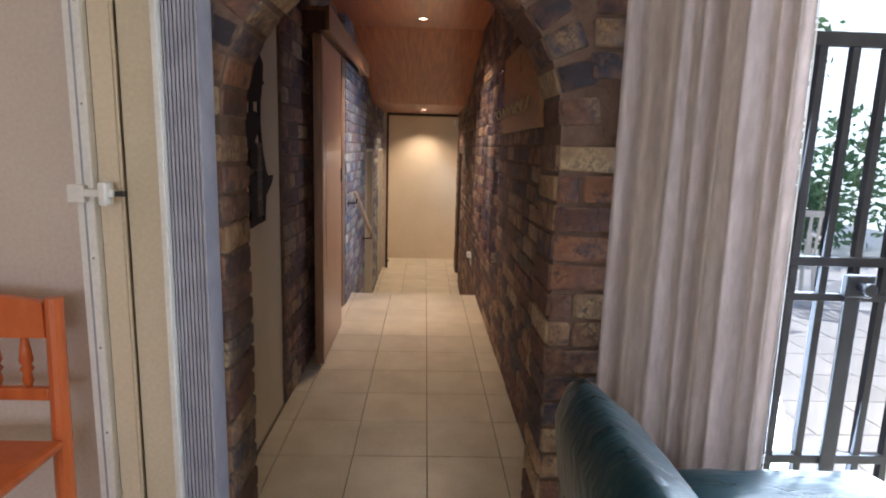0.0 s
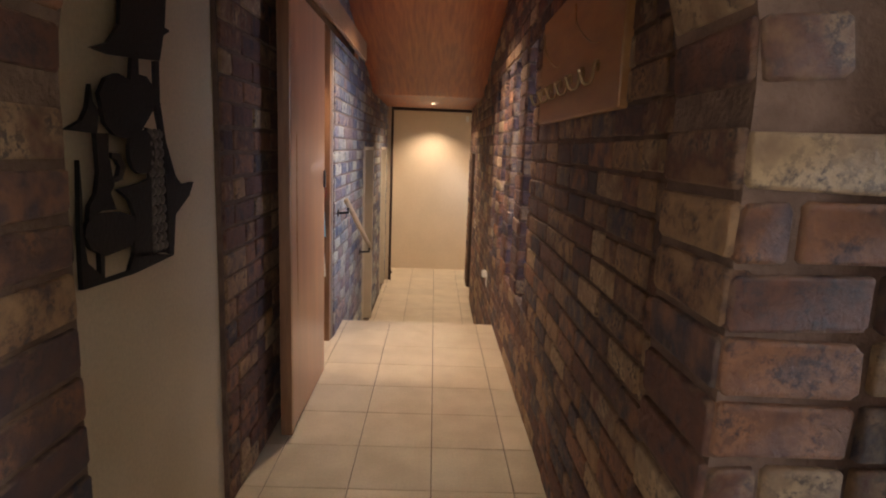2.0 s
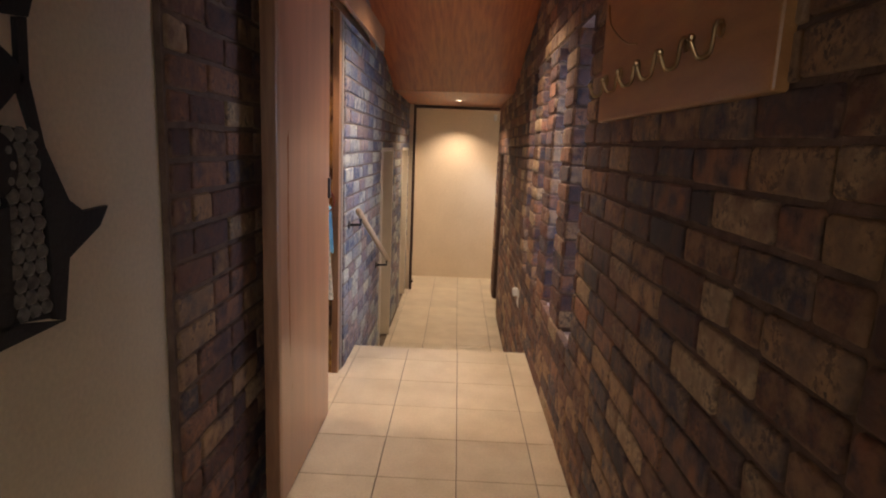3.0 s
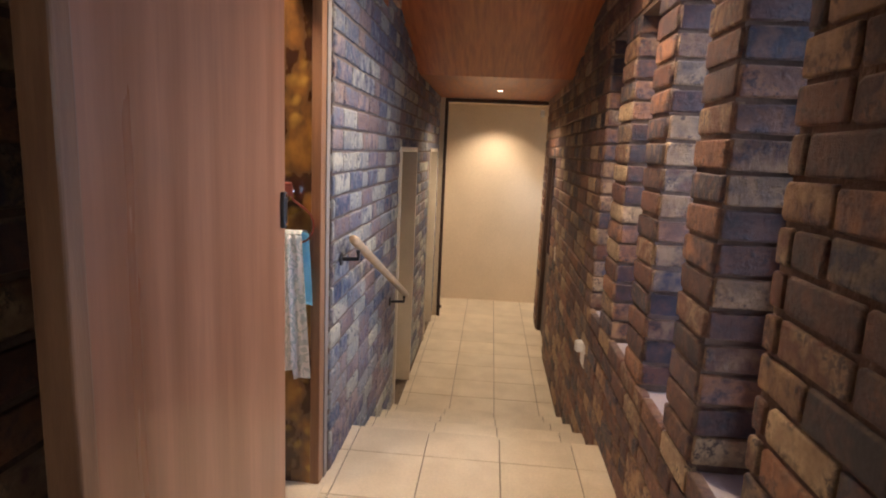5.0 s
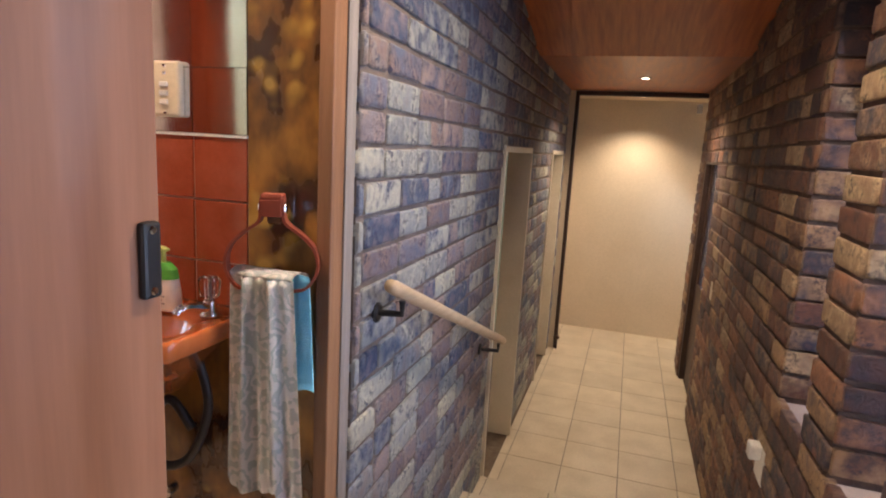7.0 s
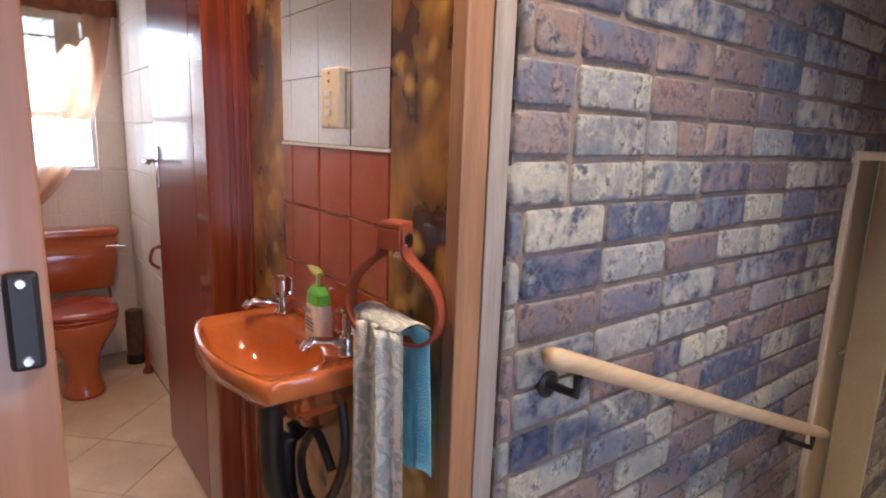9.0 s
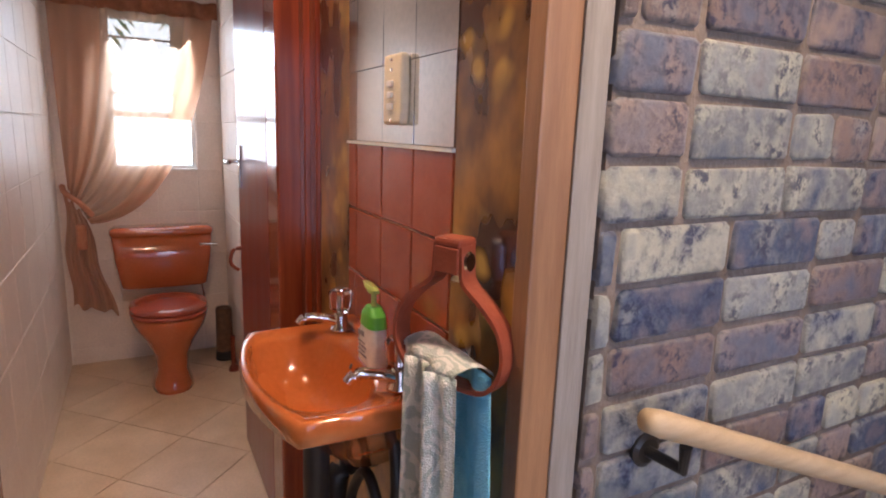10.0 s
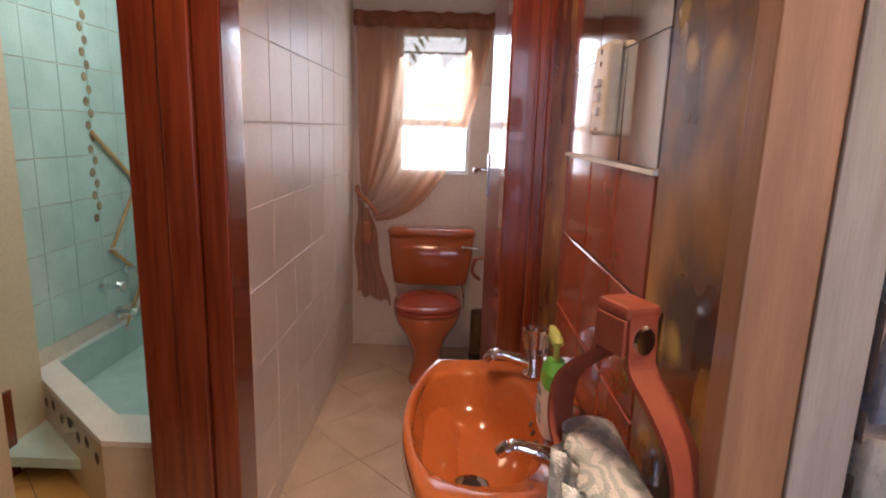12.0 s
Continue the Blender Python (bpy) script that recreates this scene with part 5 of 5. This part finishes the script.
part("cloth", sheet(drape_fn, 150, 14, 0.003), CLOTH, drape, smooth=True)
part("hem", sheet(lambda u, v: Vector(drape_fn(1 - 0.012 * u, v)) + Vector((0.004, -0.004, 0)), 1, 14, 0.004), WHITEPL, drape, "pale selvedge")
part("rod", tube([(0.2, 4.52, 2.46), (2.8, 4.52, 2.46)], 0.014, 12), DARKWOOD, drape)

gate = thing("security_gate", "charcoal steel sliding security gate of upright square bars", "gate")
for z0, z1 in ((1.69, 1.73), (1.04, 1.07), (0.93, 0.955), (0.38, 0.41), (0.02, 0.06)):
    part("rail", box(0.80, 2.60, 4.745, 4.775, z0, z1, 0.003), GATE, gate)
for i in range(17):
    x = 0.93 + i * 0.098
    part("bar", box(x - 0.012, x + 0.012, 4.748, 4.772, 0.061, 1.689, 0.002), GATE, gate)
part("stile", box(1.095, 1.145, 4.735, 4.744, 0.02, 0.95, 0.003), GATE, gate)
lk = part("lock", box(1.08, 1.17, 4.715, 4.744, 0.95, 1.02, 0.006), GATE, gate)
part("knob", turned([(0.012, 0), (0.014, 0.03), (0.02, 0.034), (0.02, 0.045)], face_matrix((1.12, 4.714, 0.985), (1, 0, 0), (0, -1, 0)), 14), GATE, lk)
gdoor = tagged(new("door_4"), "glazed sliding door to the patio", "door", kind="structure")
part("pane", box(0.79, 2.61, 4.80, 4.806, 0.02, 2.19), PANE, gdoor).visible_shadow = False

arm = thing("leather_armchair", "dark teal leather armchair with rounded padded back", "armchair")
def cushion(x0, x1, y0, y1, z0, z1, r, bulge=0.02):
    bm = box(x0, x1, y0, y1, z0, z1)
    bmesh.ops.subdivide_edges(bm, edges=bm.edges, cuts=7, use_grid_fill=True)
    c = Vector(((x0 + x1) / 2, (y0 + y1) / 2, (z0 + z1) / 2))
    h = Vector(((x1 - x0) / 2, (y1 - y0) / 2, (z1 - z0) / 2))
    for v in bm.verts:
        d = v.co - c
        q = Vector([max(-h[i] + r, min(h[i] - r, d[i])) for i in range(3)])
        e = d - q
        if e.length > 1e-6:
            v.co = c + q + e.normalized() * r
        v.co += Vector((0, 0, bulge * 0.5 * math.sin(v.co.x * 31 + v.co.y * 17))) * 0.35
    return bm


bk = cushion(0.06, 0.34, 3.62, 4.38, 0.12, 0.86, 0.11)
for v in bk.verts:
    v.co.x += -0.0 + max(0, v.co.z - 0.4) * -0.12 + 0.08
    v.co.z -= max(0, v.co.x - 0.16) * 0.75
part("backrest", bk, LEATHER, arm, smooth=True)
part("arm_far", cushion(0.36, 0.98, 4.14, 4.40, 0.10, 0.60, 0.09), LEATHER, arm, smooth=True)
part("arm_near", cushion(0.30, 0.98, 3.50, 3.72, 0.10, 0.40, 0.08), LEATHER, arm, smooth=True)
part("seat", cushion(0.30, 0.96, 3.72, 4.16, 0.10, 0.42, 0.07), LEATHER, arm, smooth=True)
part("base", box(0.12, 0.96, 3.55, 4.36, 0.0, 0.12, 0.01), DARKWOOD, arm)
for i in range(5):
    part("piping", tube(curve_points([(0.30 + 0.01 * i, 3.75 + i * 0.13, 0.75 - 0.02 * i), (0.36, 3.80 + i * 0.12, 0.66), (0.40, 3.84 + i * 0.11, 0.56)], 4), 0.004, 6), LEATHER, arm)

# patio and garden
ground = structure("ground", box(-300, 300, -300, 300, -0.95, -0.90), material("lawn_ground", (0.10, 0.13, 0.05), (0.16, 0.18, 0.08), 2, 0.95, 0.3), "garden ground reaching the horizon", "ground")
patio = structure("pavement", box(0.56, 9.0, 4.87, 16.0, -0.9, -0.022), PAVING, "pale paved patio outside the living room", "patio")
tile_plane(patio, face_matrix((0, 0, -0.01), (1, 0, 0), (0, 0, 1)), lines(0.6, 4.0, 0.6, 0.4), lines(4.9, 9.3, 4.9, 0.4), PAVING, 0.012, 0.012)


def patio_chair(x, y, turn):
    c = thing("patio_chair", "white plastic patio chair with a slatted back", "chair", "patio chairs")
    for sx in (-0.24, 0.24):
        for sy in (-0.22, 0.22):
            part("leg", tube([(sx, sy, 0), (sx * 0.85, sy * 0.85, 0.42)], 0.02, 8), WHITEPL, c)
        part("armrest", box(sx - 0.025, sx + 0.025, -0.22, 0.22, 0.62, 0.645, 0.008), WHITEPL, c)
        part("arm_post", box(sx - 0.02, sx + 0.02, -0.2, -0.16, 0.42, 0.62), WHITEPL, c)
    part("seat", box(-0.22, 0.22, -0.22, 0.22, 0.40, 0.425, 0.01), WHITEPL, c)
    for i in range(6):
        part("back_slat", tube([(-0.19 + i * 0.076, 0.22, 0.42), (-0.19 + i * 0.076, 0.29, 0.86)], 0.014, 6, 0.5), WHITEPL, c)
    part("back_top", box(-0.23, 0.23, 0.27, 0.30, 0.84, 0.90, 0.012), WHITEPL, c)
    c.matrix_world = pose(x, y, -0.01, 0, 0, turn)


patio_chair(2.55, 8.2, 200)
patio_chair(3.4, 8.6, 160)


def leafy(name, label, cx, cy, cz, rx, ry, rz, count, seed, category="bush", stem=None):
    r = random.Random(seed)
    t = thing(name, label, category)
    if stem:
        part("trunk", tube(curve_points(stem, 5), [0.09 - 0.05 * i / (5 * (len(stem) - 1)) for i in range(5 * (len(stem) - 1) + 1)], 10), MEDWOOD, t)
    verts, faces = [], []
    for _ in range(count):
        d = Vector((r.gauss(0, 1), r.gauss(0, 1), r.gauss(0, 1))).normalized() * (r.random() ** 0.4) * (0.8 + 0.3 * noise.noise(Vector((r.random() * 3, seed, 1))))
        c = Vector((cx + d.x * rx, cy + d.y * ry, cz + d.z * rz))
        m = Euler((r.uniform(0, 6), r.uniform(0, 6), r.uniform(0, 6))).to_matrix()
        s = r.uniform(0.05, 0.11)
        o = len(verts)
        verts += [c + m @ Vector(p) * s for p in ((0, -1, 0), (0.38, -0.1, 0.1), (0, 1, 0.0), (-0.38, -0.1, 0.1))]
        faces.append((o, o + 1, o + 2, o + 3))
    me = bpy.data.meshes.new("leaves")
    me.from_pydata(verts, [], faces)
    me.materials.append(LEAF)
    ob = new("crown", me)
    ob.parent = t


leafy("garden_bush", "green leafy bush beyond the patio", 4.6, 11.2, 0.55, 1.5, 0.9, 0.9, 2600, 3)
leafy("garden_bush", "low green bush at the patio edge", 3.0, 10.9, 0.35, 0.9, 0.6, 0.6, 1300, 4)
leafy("garden_tree", "leafy tree hanging over the patio", 3.4, 10.6, 2.7, 2.0, 1.2, 0.8, 800, 6, "tree", [(4.6, 11.2, -0.9), (4.5, 11.1, 0.6), (4.2, 11.0, 1.6), (3.6, 10.8, 2.6)])
leafy("garden_bush", "tall green shrub seen hazily through the gate", 6.3, 11.8, 1.1, 1.9, 0.9, 1.4, 1300, 8)


def palm(cx, cy, cz, seed):
    """Drooping fronds, each a midrib with narrow leaflets."""
    r = random.Random(seed)
    t = thing("garden_palm", "palm fronds hanging outside the louvre window", "palm")
    part("trunk", tube([(cx, cy, -0.9), (cx + 0.05, cy, cz)], [0.11, 0.08], 10), MEDWOOD, t)
    for i in range(9):
        a = r.uniform(-1.3, 1.3) if i < 6 else r.uniform(0, 6.28)
        verts, faces = [], []
        for k in range(26):
            f = k / 25
            p = Vector((cx + math.cos(a) * f * 1.5, cy + math.sin(a) * f * 1.5, cz + 0.5 * f - 1.1 * f * f))
            for side in (-1, 1):
                d = Vector((-math.sin(a) * side * 0.5 + 0.5 * math.cos(a), math.cos(a) * side * 0.5 + 0.5 * math.sin(a), -0.45)) * (0.42 - 0.22 * f)
                o = len(verts)
                verts += [p, p + d * 0.5 + Vector((0, 0.012, 0.012)), p + d, p + d * 0.5 - Vector((0, 0.012, 0.0))]
                faces.append((o, o + 1, o + 2, o + 3))
        me = bpy.data.meshes.new("frond")
        me.from_pydata(verts, [], faces)
        me.materials.append(LEAF)
        new("frond", me).parent = t


palm(-5.6, 7.75, 2.25, 5)
# Self-lit panels stand in for the bright outdoor haze.
backdrop = structure("backdrop", box(-9.05, -9.0, 2.0, 13.0, -0.9, 6.0), BRIGHT, "glowing backdrop panel for the bright haze outside the toilet window", "backdrop")
structure("backdrop_patio", box(0.6, 16.0, 17.0, 17.05, -0.9, 8.0), BRIGHT, "glowing backdrop panel for the bright haze beyond the patio", "backdrop")

# ---- tiles and bricks ----
tile_plane(floor, face_matrix((0, 0, 0), (1, 0, 0), (0, 0, 1)), lines(-0.93, XR, -0.177, 0.332), lines(3.0, STEPS[0] + 0.006, 6.097, 0.335), TILE)
tile_plane(floor, face_matrix((0, 0, 0), (1, 0, 0), (0, 0, 1)), lines(-1.8, -0.93, -0.177, 0.332), lines(3.0, 4.6, 6.097, 0.335), TILE)
tile_plane(floor, face_matrix((0, 0, 0), (1, 0, 0), (0, 0, 1)), lines(XR, 2.6, -0.177, 0.332), lines(3.0, 4.7, 6.097, 0.335), TILE)
tile_plane(floor_low, face_matrix((0, 0, LOW), (1, 0, 0), (0, 0, 1)), lines(-0.885, 0.75, -0.165, 0.332), lines(STEPS[3] + 0.012, 13.06, 9.70, 0.335), TILE)
# the far part of the living room floor, one joined sheet of tiles
vv, ff = [], []
gx, gy = lines(-3.99, 3.99, -0.177, 0.332), lines(-0.59, 4.62, 6.097, 0.335)
for x0, x1 in zip(gx, gx[1:]):
    for y0, y1 in zip(gy, gy[1:]):
        if y0 > 2.9 and -1.85 < (x0 + x1) / 2 < 2.6:
            continue
        o = len(vv)
        vv += [(x, y, z) for z in (-0.007, 0.0) for x, y in ((x0 + 0.002, y0 + 0.002), (x1 - 0.002, y0 + 0.002), (x1 - 0.002, y1 - 0.002), (x0 + 0.002, y1 - 0.002))]
        ff += [[o + 4, o + 5, o + 6, o + 7]] + [[o + k, o + (k + 1) % 4, o + 4 + (k + 1) % 4, o + 4 + k] for k in range(4)]
me = bpy.data.meshes.new("tiles")
me.from_pydata(vv, [], ff)
me.materials.append(TILE)
rest = new("tiles", me)
rest.parent = floor
tagged(rest, kind="stuff")
# washroom floor, laid diagonally
wash = structure("floor_washroom", box(-3.915, -1.02, 5.965, 7.834, -0.0069, -0.0065), GROUT, "washroom floor bed under diagonal cream tiles", "floor")
diag = pose(-2.85, 7.015, 0, 0, 0, 45)
S = 0.338


def clipped_tile(i, j):
    """A diagonal tile cut off at the washroom walls."""
    bm = bmesh.new()
    g = 0.002
    vs = [bm.verts.new(diag @ Vector(p)) for p in ((i * S + g, j * S + g, 0), ((i + 1) * S - g, j * S + g, 0), ((i + 1) * S - g, (j + 1) * S - g, 0), (i * S + g, (j + 1) * S - g, 0))]
    bm.faces.new(vs)
    for co, no in (((-3.906, 0, 0), (-1, 0, 0)), ((-1.185, 0, 0), (1, 0, 0)), ((0, 5.965, 0), (0, -1, 0)), ((0, 7.824, 0), (0, 1, 0))):
        bmesh.ops.bisect_plane(bm, geom=bm.verts[:] + bm.edges[:] + bm.faces[:], plane_co=co, plane_no=no, clear_outer=True)
    if not bm.faces:
        bm.free()
        return
    r = bmesh.ops.extrude_face_region(bm, geom=bm.faces[:])
    for v in r["geom"]:
        if isinstance(v, bmesh.types.BMVert):
            v.co.z -= 0.0062
    bmesh.ops.recalc_face_normals(bm, faces=bm.faces)
    part("tile", bm, YELLOWTILE if c.y < 6.75 and c.x < -1.95 else WASHTILE, wash)


for i in range(-8, 9):
    for j in range(-8, 9):
        c = diag @ Vector(((i + 0.5) * S, (j + 0.5) * S, 0))
        if -4.1 < c.x < -1.0 and 5.8 < c.y < 8.0:
            clipped_tile(i, j)
structure("floor_vestibule_strip", box(-1.184, -1.0, 6.98, 7.83, -0.006, 0.0), TILE, "cream tile strip inside the doorway", "floor")

UP = (0, 0, 1)
# right wall: u runs along y
lay(wall_right, (XR, 0, 0), (0, 1, 0), (-1, 0, 0), 4.94, 12.19, LOW, 2.42, BRICK_BROWN, [(a + (0.011 if d < 1.91 and c > 0 else 0), e - (0.011 if d < 1.91 and c > 0 else 0), c, d) for a, e, c, d in holes_r], near=(5.0, 8.6, 0.5, 1.62))
for a, b in SLOTS:
    lay(wall_right, (0, b - 0.004, 0), (1, 0, 0), (0, -1, 0), XR - 0.007, XR + 0.195, SILL_Z + 0.015, SLOT_TOP, BRICK_BROWN, limit=40)
    lay(wall_right, (0, a + 0.002, 0), (-1, 0, 0), (0, 1, 0), -XR - 0.195, -XR - 0.002, SILL_Z + 0.015, SLOT_TOP, BRICK_BROWN, limit=0)
lay(wall_left_short, (XL, 0, 0), (0, -1, 0), (1, 0, 0), -6.98, -5.975, 0, 2.42, BRICK_BROWN, limit=200)
lay(wall_stair, (XLS, 0, 0), (0, -1, 0), (1, 0, 0), -12.19, -7.919, LOW, 2.42, BRICK_BLUE, [(-b, -a, c, d) for a, b, c, d in holes_l], near=(-9.6, -7.9, 0.1, 2.0), rise=0.008)


def off_arch(u, z):
    return not (abs(u - AX) < AR + 0.115 and z > AZ and math.hypot(u - AX, z - AZ) < AR + 0.14) and not (z > AZ and abs(u - AX) < AR + 0.05 and z < AZ + AR)


lay(wall_arch, (0, Y0, 0), (1, 0, 0), (0, -1, 0), AX + AR - 0.008, 0.60, 0, 2.5, BRICK_BROWN, keep=off_arch, limit=150)
lay(wall_arch, (0, Y0, 0), (1, 0, 0), (0, -1, 0), -1.14, AX - AR + 0.008, 0, 2.5, BRICK_BROWN, keep=off_arch, limit=150)
lay(wall_arch, (AX + AR, 0, 0), (0, 1, 0), (-1, 0, 0), Y0 - 0.008, Y1, 0, AZ, BRICK_BROWN)
lay(wall_arch, (AX - AR, 0, 0), (0, -1, 0), (1, 0, 0), -Y1, -Y0 + 0.008, 0, AZ, BRICK_BROWN)
for i in range(17):
    a = math.pi * (i + 0.5) / 17
    rad = Vector((math.cos(a), 0, math.sin(a)))
    tan = Vector((-math.sin(a), 0, math.cos(a)))
    centre = Vector((AX, 0, AZ))
    me, base = brick_mesh(0.105, BRICK_BROWN)
    ob = new("brick", me)
    ob.parent = wall_arch
    m = Matrix((rad, Vector((0, -1, 0)), tan)).transposed().to_4x4()
    m.translation = centre + rad * (AR + 0.055) + Vector((0, Y0 - 0.009, 0))
    ob.matrix_world = m
    me, base = brick_mesh(0.222, BRICK_BROWN)
    ob = new("brick", me)
    ob.parent = wall_arch
    m = Matrix((Vector((0, 1, 0)), -rad, tan)).transposed().to_4x4()
    m.translation = centre + rad * (AR - 0.007) + Vector((0, (Y0 + Y1) / 2, 0))
    ob.matrix_world = m
